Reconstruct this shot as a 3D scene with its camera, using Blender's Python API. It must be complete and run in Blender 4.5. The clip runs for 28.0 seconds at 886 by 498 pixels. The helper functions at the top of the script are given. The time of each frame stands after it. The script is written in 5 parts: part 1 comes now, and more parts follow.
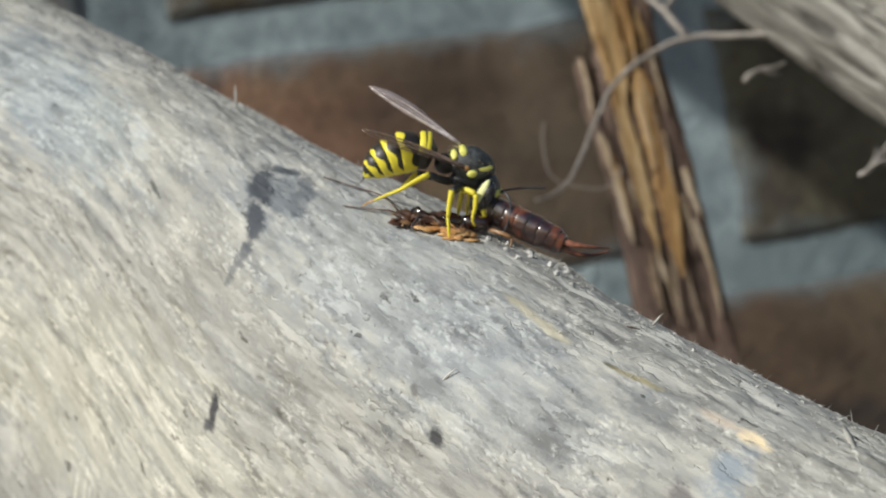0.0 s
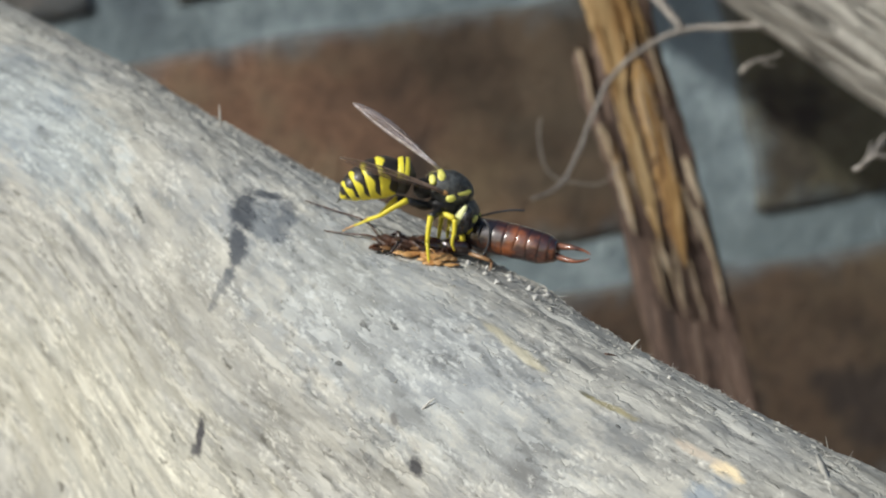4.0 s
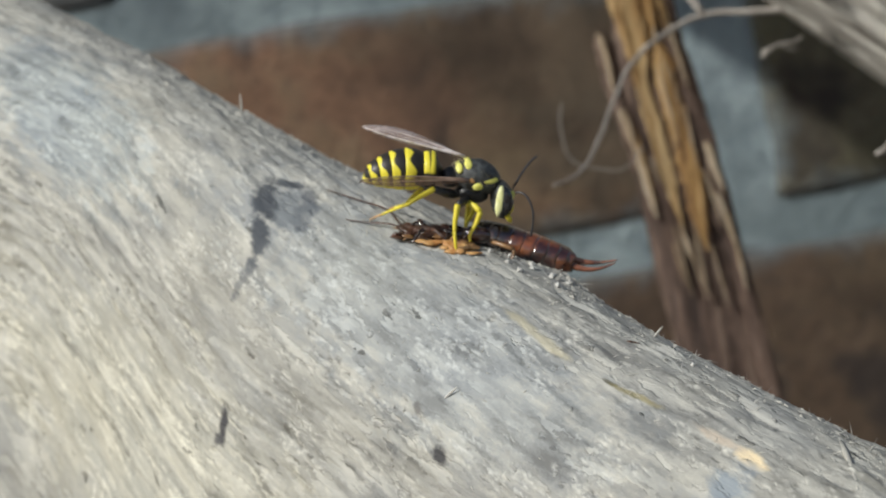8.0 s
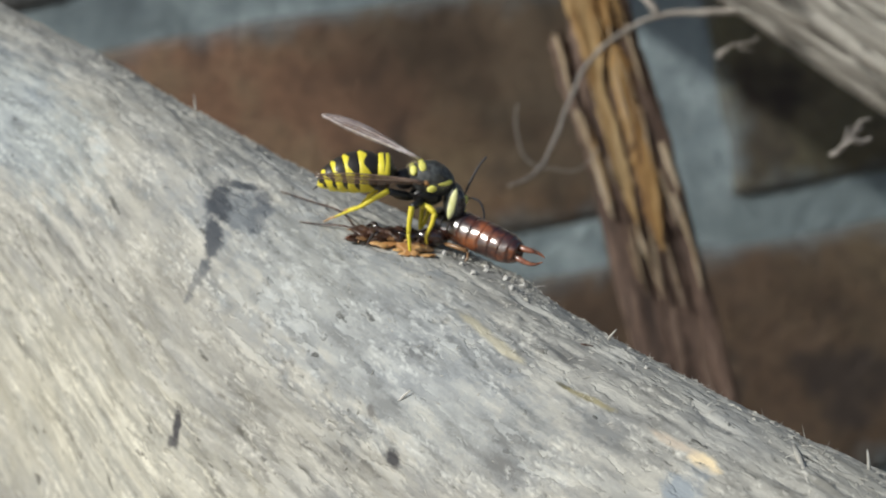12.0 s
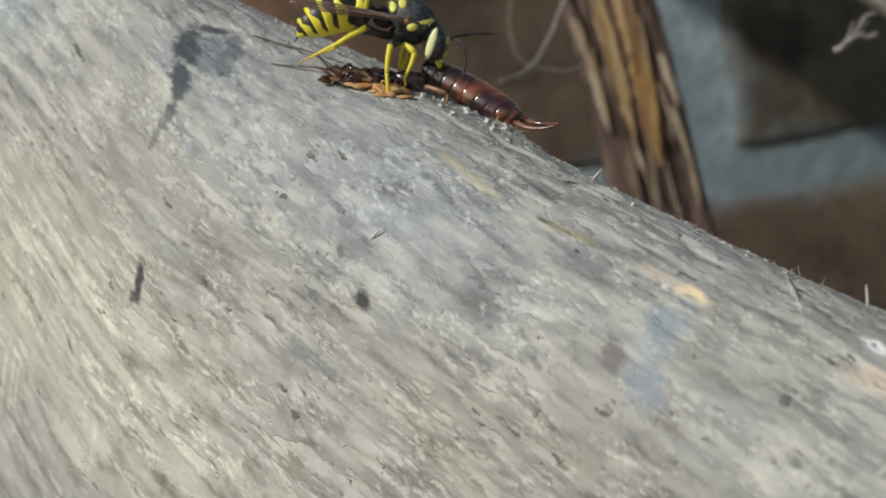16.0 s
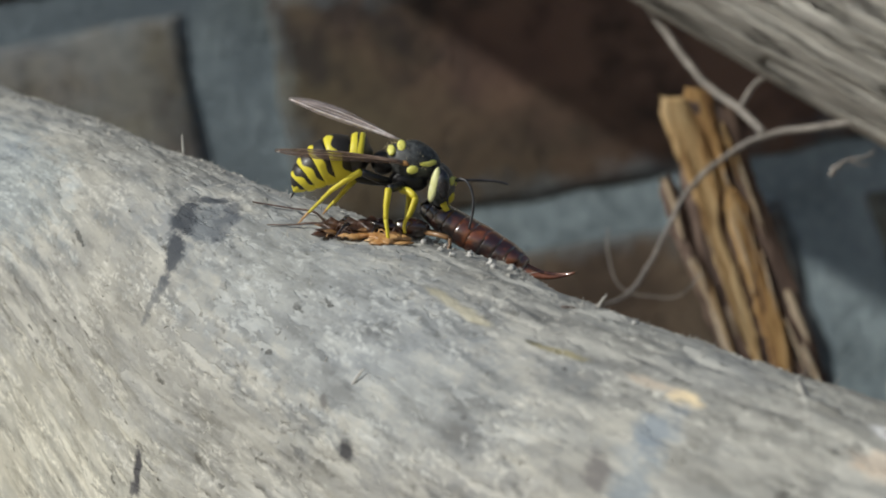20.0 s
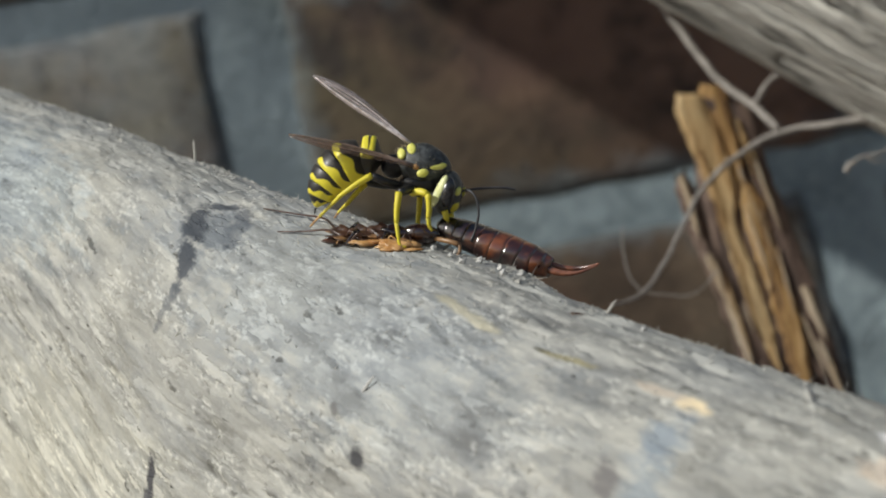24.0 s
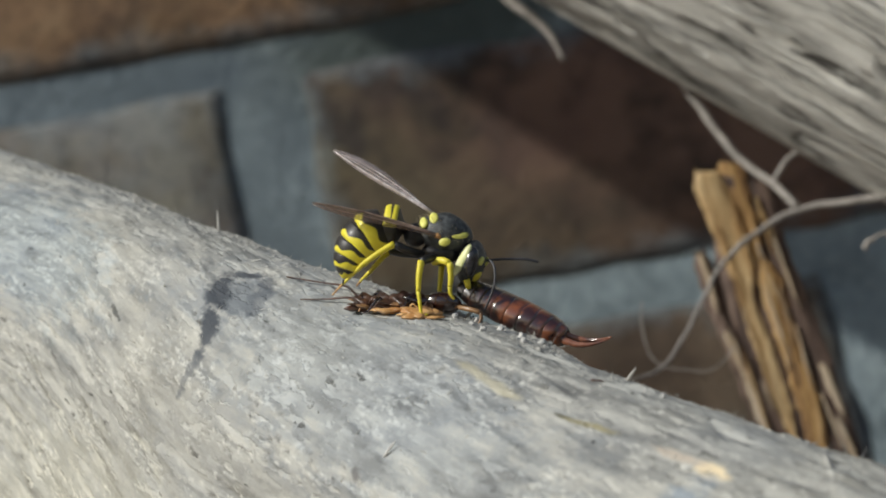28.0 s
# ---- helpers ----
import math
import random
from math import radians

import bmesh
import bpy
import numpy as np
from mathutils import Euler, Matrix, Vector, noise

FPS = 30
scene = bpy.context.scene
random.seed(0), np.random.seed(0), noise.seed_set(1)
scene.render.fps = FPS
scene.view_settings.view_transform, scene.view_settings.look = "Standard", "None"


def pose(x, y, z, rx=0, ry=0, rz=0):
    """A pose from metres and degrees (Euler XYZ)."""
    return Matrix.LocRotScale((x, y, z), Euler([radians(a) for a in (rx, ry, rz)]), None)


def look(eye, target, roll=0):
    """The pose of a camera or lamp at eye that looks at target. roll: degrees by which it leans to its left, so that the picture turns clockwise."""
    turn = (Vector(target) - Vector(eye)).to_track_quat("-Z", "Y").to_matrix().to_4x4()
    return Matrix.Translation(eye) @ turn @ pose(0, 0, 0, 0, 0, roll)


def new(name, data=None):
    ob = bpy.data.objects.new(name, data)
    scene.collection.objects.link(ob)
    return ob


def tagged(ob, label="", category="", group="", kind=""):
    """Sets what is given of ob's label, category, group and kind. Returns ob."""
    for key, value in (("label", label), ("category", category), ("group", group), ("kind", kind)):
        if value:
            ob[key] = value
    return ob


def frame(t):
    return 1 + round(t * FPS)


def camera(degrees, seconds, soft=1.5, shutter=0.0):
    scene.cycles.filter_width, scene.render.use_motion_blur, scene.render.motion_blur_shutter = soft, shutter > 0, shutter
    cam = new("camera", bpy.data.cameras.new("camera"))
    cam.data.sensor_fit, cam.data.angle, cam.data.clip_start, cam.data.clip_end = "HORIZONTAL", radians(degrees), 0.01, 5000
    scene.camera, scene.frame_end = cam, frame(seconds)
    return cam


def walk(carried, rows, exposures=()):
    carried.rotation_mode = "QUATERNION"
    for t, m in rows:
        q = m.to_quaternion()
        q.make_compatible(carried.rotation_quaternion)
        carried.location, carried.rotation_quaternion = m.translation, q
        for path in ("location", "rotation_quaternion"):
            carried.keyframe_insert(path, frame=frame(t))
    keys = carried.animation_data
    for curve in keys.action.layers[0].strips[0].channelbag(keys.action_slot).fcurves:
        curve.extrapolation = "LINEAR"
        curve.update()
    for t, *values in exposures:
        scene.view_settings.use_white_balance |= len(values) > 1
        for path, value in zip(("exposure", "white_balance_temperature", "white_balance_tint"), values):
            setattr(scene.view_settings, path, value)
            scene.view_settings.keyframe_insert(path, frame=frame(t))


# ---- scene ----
# ---------------------------------------------------------------- camera
MM = 0.001
cam = camera(21.0, 28.0, soft=1.9)
cam.data.dof.use_dof = True
cam.data.dof.focus_distance = 0.170
cam.data.dof.aperture_fstop = 72.0
PATH = [
    (0, -0.02542, -0.17372, -0.00141, 93.829, 8.614, -7.795),
    (0.5, -0.02357, -0.17600, 0.00081, 94.153, 8.610, -7.604),
    (0.9, -0.02252, -0.17449, 0.00042, 94.267, 8.949, -7.999),
    (1, -0.02235, -0.17397, 0.00018, 94.128, 9.052, -8.165),
    (1.5, -0.02022, -0.17467, 0.00213, 93.311, 9.740, -8.568),
    (2, -0.02147, -0.17422, 0.00153, 92.525, 9.613, -8.686),
    (2.5, -0.02222, -0.17599, 0.00284, 93.127, 9.391, -8.006),
    (4.5, -0.02042, -0.17503, 0.00355, 92.650, 9.570, -6.873),
    (5, -0.02060, -0.17486, 0.00283, 92.577, 9.205, -7.047),
    (5.5, -0.02031, -0.17508, 0.00282, 92.812, 9.351, -6.779),
    (6, -0.01816, -0.17518, 0.00645, 92.849, 10.912, -6.700),
    (6.5, -0.01904, -0.17538, 0.00607, 92.321, 10.550, -7.036),
    (7, -0.01943, -0.17502, 0.00563, 92.324, 10.671, -6.821),
    (7.5, -0.02093, -0.17497, 0.00380, 92.328, 10.099, -6.665),
    (8, -0.02071, -0.17525, 0.00387, 92.520, 9.941, -6.439),
    (8.5, -0.01881, -0.17531, 0.00630, 92.432, 10.855, -6.667),
    (9, -0.01883, -0.17444, 0.00548, 92.115, 10.268, -7.497),
    (9.5, -0.01946, -0.17442, 0.00500, 92.166, 10.395, -7.723),
    (10, -0.02083, -0.17514, 0.00389, 92.234, 9.959, -7.487),
    (10.5, -0.02153, -0.17592, 0.00401, 92.467, 9.777, -6.886),
    (11, -0.02014, -0.17563, 0.00584, 92.534, 10.430, -6.662),
    (11.5, -0.01956, -0.17518, 0.00557, 92.389, 10.258, -6.995),
    (12, -0.02031, -0.17506, 0.00422, 92.275, 9.917, -7.464),
    (12.5, -0.02079, -0.17507, 0.00361, 92.272, 9.711, -7.494),
    (14.5, -0.01952, -0.17492, 0.00374, 92.134, 9.537, -7.638),
    (15, -0.02016, -0.17466, 0.00259, 92.646, 9.085, -7.819),
    (15.5, -0.02058, -0.17288, -0.00178, 92.455, 8.678, -7.633),
    (16, -0.01865, -0.16459, -0.00721, 92.272, 9.043, -7.345),
    (16.3, -0.01381, -0.15881, -0.01062, 96.217, 10.389, -2.532),
    (16.5, -0.01091, -0.15545, -0.01318, 97.622, 10.479, -2.278),
    (17, -0.00339, -0.15082, -0.01942, 99.645, 10.715, -2.763),
    (17.5, -0.00425, -0.14815, -0.02453, 101.846, 10.891, -2.029),
    (18, -0.00435, -0.14809, -0.02528, 102.705, 10.560, -1.495),
    (18.5, -0.00239, -0.14831, -0.02232, 101.884, 11.935, -0.148),
    (19, -0.00273, -0.14708, -0.02305, 100.063, 11.716, -1.034),
    (19.5, -0.00281, -0.14800, -0.02346, 101.578, 11.654, -1.322),
    (20, -0.00325, -0.14832, -0.02402, 102.483, 11.272, -1.053),
    (20.5, -0.00372, -0.14846, -0.02486, 102.852, 10.772, -0.731),
    (21, -0.00285, -0.14896, -0.02347, 102.589, 11.464, -0.511),
    (21.5, -0.00282, -0.14892, -0.02344, 102.382, 11.440, -0.402),
    (23.5, -0.00279, -0.14940, -0.02418, 102.826, 10.949, -0.189),
    (24, -0.00218, -0.14877, -0.02324, 102.390, 11.611, -0.397),
    (24.5, -0.00208, -0.14964, -0.02301, 101.909, 11.774, -0.579),
    (25, -0.00260, -0.14904, -0.02403, 102.056, 11.287, -0.796),
    (25.5, -0.00307, -0.14984, -0.02471, 102.564, 10.948, -0.575),
    (26, -0.00308, -0.15039, -0.02448, 103.197, 10.814, 0.035),
    (26.5, -0.00268, -0.14972, -0.02393, 103.317, 11.336, 0.134),
    (27, -0.00293, -0.15021, -0.02435, 103.189, 10.910, 0.204),
    (27.5, -0.00330, -0.14927, -0.02496, 103.190, 10.492, -0.195),
    (28, -0.00271, -0.14996, -0.02448, 104.444, 11.130, -0.070),
]
EXPOSURE = [(0, 0.22), (1, 0.22), (2, 0.30), (5, 0.22), (8, 0.13), (12, 0.14), (16, -0.10), (20, -0.10), (24, 0.05), (28, 0.08)]
walk(cam, [(t, pose(*p)) for t, *p in PATH], EXPOSURE)

# ---------------------------------------------------------------- world and sun
SUN_EL, SUN_AZ = 34.3, -120.0          # degrees; azimuth from +y towards +x
world = bpy.data.worlds.new("sky")
scene.world = world
world.use_nodes = True
wn = world.node_tree.nodes
sky = wn.new("ShaderNodeTexSky")
sky.sky_type = "NISHITA"
sky.sun_disc = False
sky.dust_density, sky.ozone_density = 1.6, 1.0
sky.sun_elevation, sky.sun_rotation = radians(SUN_EL), radians(SUN_AZ)
world.node_tree.links.new(sky.outputs[0], wn["Background"].inputs[0])
wn["Background"].inputs[1].default_value = 0.067
sun = new("sun", bpy.data.lights.new("sun", "SUN"))
sun.data.energy, sun.data.angle, sun.data.color = 3.1, radians(0.6), (1.0, 0.985, 0.925)
SUN_DIR = Vector((math.sin(radians(SUN_AZ)) * math.cos(radians(SUN_EL)), math.cos(radians(SUN_AZ)) * math.cos(radians(SUN_EL)), math.sin(radians(SUN_EL))))
sun.matrix_world = look(SUN_DIR * 3, (0, 0, 0))


# ---------------------------------------------------------------- materials
def material(name, rough=0.6, metal=0.0):
    m = bpy.data.materials.new(name)
    m.use_nodes = True
    b = m.node_tree.nodes["Principled BSDF"]
    b.inputs["Roughness"].default_value, b.inputs["Metallic"].default_value = rough, metal
    return m, m.node_tree, b


def node(tree, kind, inputs=(), **props):
    n = tree.nodes.new(kind)
    for k, v in props.items():
        setattr(n, k, v)
    for k, v in dict(inputs).items():
        if isinstance(v, bpy.types.NodeSocket):
            tree.links.new(v, n.inputs[k])
        else:
            n.inputs[k].default_value = v
    return n


def noise_of(tree, co, scale, detail=4.0, rough=0.6, dist=0.0):
    return node(tree, "ShaderNodeTexNoise", {"Vector": co, "Scale": scale, "Detail": detail, "Roughness": rough, "Distortion": dist}).outputs[0]


def ramp(tree, fac, stops):
    n = node(tree, "ShaderNodeValToRGB", {0: fac})
    e = n.color_ramp.elements
    while len(e) < len(stops):
        e.new(0.5)
    for el, (p, c) in zip(e, stops):
        el.position, el.color = p, (*c, 1) if len(c) == 3 else c
    return n.outputs[0]


def mix(tree, fac, a, b, blend="MIX"):
    n = node(tree, "ShaderNodeMix", data_type="RGBA", blend_type=blend)
    for k, v in ((0, fac), (6, a), (7, b)):
        if isinstance(v, bpy.types.NodeSocket):
            tree.links.new(v, n.inputs[k])
        else:
            n.inputs[k].default_value = v if k == 0 else (*v, 1)
    return n.outputs[2]


def calc(tree, op, a, b=0.0, c=0.0, clamp=False):
    n = node(tree, "ShaderNodeMath", {0: a, 1: b, 2: c}, operation=op, use_clamp=clamp)
    return n.outputs[0]


def bump(tree, b, height, strength=0.5, dist=0.0003):
    n = node(tree, "ShaderNodeBump", {"Height": height, "Strength": strength, "Distance": dist})
    tree.links.new(n.outputs[0], b.inputs["Normal"])


def coords(tree, kind="Object"):
    return node(tree, "ShaderNodeTexCoord").outputs[kind]


def scaled(tree, co, sx, sy, sz, rz=0.0):
    return node(tree, "ShaderNodeMapping", {"Vector": co, "Scale": (sx, sy, sz), "Rotation": (0, 0, rz)}).outputs[0]


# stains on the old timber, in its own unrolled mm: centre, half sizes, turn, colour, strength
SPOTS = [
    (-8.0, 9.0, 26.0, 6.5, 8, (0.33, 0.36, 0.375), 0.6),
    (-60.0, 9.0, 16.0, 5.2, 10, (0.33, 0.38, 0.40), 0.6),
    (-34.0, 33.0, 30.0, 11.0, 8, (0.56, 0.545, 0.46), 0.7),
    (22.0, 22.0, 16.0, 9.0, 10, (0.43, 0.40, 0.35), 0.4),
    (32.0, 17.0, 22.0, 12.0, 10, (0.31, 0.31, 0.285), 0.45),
    (-28.2, 6.3, 3.1, 2.4, 35, (0.155, 0.175, 0.192), 0.78),
    (-30.4, 6.7, 3.2, 1.15, 40, (0.060, 0.068, 0.080), 0.92),
    (-27.7, 9.7, 2.6, 1.0, 56, (0.066, 0.074, 0.086), 0.92),
    (-26.5, 12.8, 0.55, 2.3, 0, (0.12, 0.13, 0.14), 0.6),
    (-30.2, 4.0, 2.3, 0.62, -22, (0.068, 0.076, 0.088), 0.9),
    (-27.4, 4.2, 1.7, 0.8, 30, (0.10, 0.11, 0.125), 0.75),
    (-25.9, 5.9, 2.0, 1.0, 50, (0.13, 0.145, 0.16), 0.65),
    (-24.9, 25.9, 0.55, 1.55, 0, (0.05, 0.05, 0.06), 0.92),
    (-25.4, 27.0, 0.5, 0.7, 20, (0.07, 0.07, 0.08), 0.8),
    (1.1, 16.7, 0.85, 0.70, 20, (0.05, 0.05, 0.055), 0.92),
    (-2.6, 14.6, 0.6, 0.4, 20, (0.13, 0.125, 0.12), 0.7),
    (23.2, 11.4, 1.2, 0.8, 30, (0.14, 0.13, 0.13), 0.7),
    (24.1, 4.9, 1.5, 0.62, 2, (0.84, 0.70, 0.46), 0.95),
    (21.4, 4.8, 2.4, 0.45, 0, (0.62, 0.53, 0.42), 0.7),
    (38.6, 4.3, 2.4, 1.0, 5, (0.66, 0.55, 0.43), 0.7),
    (10.4, 5.3, 0.8, 0.24, 0, (0.10, 0.095, 0.06), 0.8),
    (12.6, 5.2, 2.4, 0.30, -5, (0.27, 0.235, 0.11), 0.75),
    (2.0, 4.8, 4.2, 0.45, 8, (0.52, 0.475, 0.33), 0.6),
    (24.6, 8.0, 1.7, 2.2, -20, (0.22, 0.27, 0.32), 0.75),
    (26.4, 11.5, 1.6, 2.4, -20, (0.24, 0.29, 0.33), 0.6),
    (36.3, 1.4, 1.3, 0.6, 12, (0.92, 0.92, 0.92), 1.0),
]


def pushed(t, uv, co, scale, ax, ay, detail=3.0):
    """Coordinates co, shaken by noise."""
    w = node(t, "ShaderNodeTexNoise", {"Vector": uv, "Scale": scale, "Detail": detail}).outputs[1]
    w = node(t, "ShaderNodeVectorMath", {0: w, 1: (0.5, 0.5, 0.5)}, operation="SUBTRACT").outputs[0]
    w = node(t, "ShaderNodeVectorMath", {0: w, 1: (ax, ay, 0)}, operation="MULTIPLY").outputs[0]
    return node(t, "ShaderNodeVectorMath", {0: co, 1: w}, operation="ADD").outputs[0]


def step(t, fac, low, high):
    return node(t, "ShaderNodeMapRange", {0: fac, 1: low, 2: high, 3: 0.0, 4: 1.0}).outputs[0]


def rail_wood():
    """Sun-bleached timber: ragged pale flakes in rows along the grain, small pits between them, and its own stains."""
    m, t, b = material("bleached_timber", 0.88)
    dark, mid, pale, chip_col = (0.155, 0.155, 0.146), (0.285, 0.287, 0.27), (0.385, 0.383, 0.352), (0.64, 0.635, 0.575)
    uv = node(t, "ShaderNodeUVMap", uv_map="UVMap").outputs[0]
    gr = node(t, "ShaderNodeUVMap", uv_map="Grain").outputs[0]
    bent = pushed(t, uv, gr, 110.0, 0.003, 0.0009)
    rag = pushed(t, uv, bent, 650.0, 0.0015, 0.0004, 4.0)
    torn = pushed(t, uv, rag, 2600.0, 0.0010, 0.0004, 2.0)
    flake = node(t, "ShaderNodeSeparateColor", {0: node(t, "ShaderNodeAttribute", attribute_name="Flake").outputs["Color"]}).outputs
    streak = noise_of(t, scaled(t, torn, 150, 620, 1), 1.0, 4, 0.55)
    fine = noise_of(t, scaled(t, torn, 1300, 2600, 1), 1.0, 3, 0.6)
    tone = calc(t, "ADD", calc(t, "MULTIPLY", streak, 0.84), calc(t, "MULTIPLY", fine, 0.16))
    col = ramp(t, tone, [(0.38, dark), (0.48, mid), (0.56, pale), (0.66, (0.50, 0.495, 0.445))])
    broad = noise_of(t, uv, 48, 4, 0.6)
    col = mix(t, ramp(t, broad, [(0.42, (0.0, 0.0, 0.0)), (0.66, (0.5, 0.5, 0.5))]), col, (0.40, 0.385, 0.325))
    col = mix(t, ramp(t, noise_of(t, scaled(t, bent, 70, 160, 1), 1.0, 4, 0.6), [(0.48, (0.0, 0.0, 0.0)), (0.68, (0.55, 0.55, 0.55))]), col, (0.30, 0.315, 0.32))
    zone = node(t, "ShaderNodeMapRange", {0: noise_of(t, scaled(t, bent, 90, 220, 1), 1.0, 3, 0.6), 1: 0.42, 2: 0.60, 3: 0.1, 4: 1.0}).outputs[0]
    big = step(t, noise_of(t, scaled(t, torn, 140, 520, 1), 1.0, 3, 0.5), 0.545, 0.585)
    small = step(t, noise_of(t, scaled(t, torn, 380, 1300, 1), 1.0, 2, 0.5), 0.565, 0.61)
    chip = calc(t, "MULTIPLY", calc(t, "MAXIMUM", big, small), zone)
    col = mix(t, calc(t, "MULTIPLY", flake[2], 0.35), col, pale)
    col = mix(t, calc(t, "MULTIPLY", chip, 0.5), col, chip_col)
    frayed = calc(t, "MULTIPLY", flake[0], step(t, fine, 0.38, 0.56))
    col = mix(t, calc(t, "MULTIPLY", frayed, 0.75), col, chip_col)
    col = mix(t, calc(t, "MULTIPLY", calc(t, "MULTIPLY", flake[1], step(t, fine, 0.60, 0.45)), 0.62), col, (0.10, 0.096, 0.085))
    hole = step(t, noise_of(t, scaled(t, torn, 430, 1050, 1), 1.0, 2, 0.5), 0.36, 0.30)
    hole = calc(t, "MULTIPLY", hole, step(t, noise_of(t, scaled(t, bent, 150, 260, 1), 1.0, 2, 0.5), 0.46, 0.60))
    col = mix(t, calc(t, "MULTIPLY", hole, 0.75), col, (0.09, 0.088, 0.078))
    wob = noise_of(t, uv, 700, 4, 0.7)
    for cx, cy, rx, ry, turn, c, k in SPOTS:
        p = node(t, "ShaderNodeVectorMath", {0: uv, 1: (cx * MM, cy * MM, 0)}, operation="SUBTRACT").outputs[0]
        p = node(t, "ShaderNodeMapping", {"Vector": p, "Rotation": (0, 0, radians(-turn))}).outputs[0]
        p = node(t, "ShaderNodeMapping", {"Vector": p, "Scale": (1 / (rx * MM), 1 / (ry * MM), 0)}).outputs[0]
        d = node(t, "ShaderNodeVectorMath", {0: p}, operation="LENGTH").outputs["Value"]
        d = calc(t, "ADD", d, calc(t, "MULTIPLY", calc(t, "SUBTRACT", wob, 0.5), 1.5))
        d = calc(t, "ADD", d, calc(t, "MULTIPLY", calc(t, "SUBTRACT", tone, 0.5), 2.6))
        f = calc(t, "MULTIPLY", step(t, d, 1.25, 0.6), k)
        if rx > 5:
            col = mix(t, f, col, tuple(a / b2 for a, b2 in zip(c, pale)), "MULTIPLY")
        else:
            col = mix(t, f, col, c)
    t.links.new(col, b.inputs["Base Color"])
    h = calc(t, "ADD", calc(t, "MULTIPLY", tone, 0.9), calc(t, "MULTIPLY", chip, 0.30))
    h = calc(t, "SUBTRACT", h, calc(t, "MULTIPLY", hole, 0.5))
    bump(t, b, h, 1.0, 0.00024)
    b.inputs["Specular IOR Level"].default_value = 0.2
    return m


def pole_wood():
    """Grey pole: long bleached fibres with narrow dark cracks between them."""
    m, t, b = material("bleached_pole", 0.9)
    uv = node(t, "ShaderNodeUVMap", uv_map="UVMap").outputs[0]
    rag = pushed(t, uv, uv, 90.0, 0.004, 0.0020)
    rag = pushed(t, uv, rag, 700.0, 0.0012, 0.0006)
    n1 = noise_of(t, scaled(t, rag, 34, 520, 1), 1.0, 5, 0.65)
    n2 = noise_of(t, scaled(t, rag, 130, 1300, 1), 1.0, 4, 0.65)
    tone = calc(t, "ADD", calc(t, "MULTIPLY", n1, 0.6), calc(t, "MULTIPLY", n2, 0.4))
    col = ramp(t, tone, [(0.37, (0.17, 0.162, 0.147)), (0.45, (0.45, 0.44, 0.40)), (0.54, (0.64, 0.625, 0.57)), (0.66, (0.80, 0.78, 0.72))])
    crack = step(t, calc(t, "ABSOLUTE", calc(t, "SUBTRACT", noise_of(t, scaled(t, rag, 26, 300, 1), 1.0, 3, 0.6), 0.5)), 0.030, 0.006)
    crack = calc(t, "MULTIPLY", crack, step(t, noise_of(t, scaled(t, rag, 60, 200, 1), 1.0, 2, 0.5), 0.44, 0.56))
    col = mix(t, calc(t, "MULTIPLY", crack, 0.85), col, (0.06, 0.055, 0.05))
    col = mix(t, ramp(t, noise_of(t, uv, 70, 4, 0.6), [(0.45, (0, 0, 0)), (0.68, (0.35, 0.35, 0.35))]), col, (0.36, 0.35, 0.32))
    t.links.new(col, b.inputs["Base Color"])
    bump(t, b, calc(t, "SUBTRACT", tone, crack), 1.0, 0.0012)
    b.inputs["Specular IOR Level"].default_value = 0.2
    return m


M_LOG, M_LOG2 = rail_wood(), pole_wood()


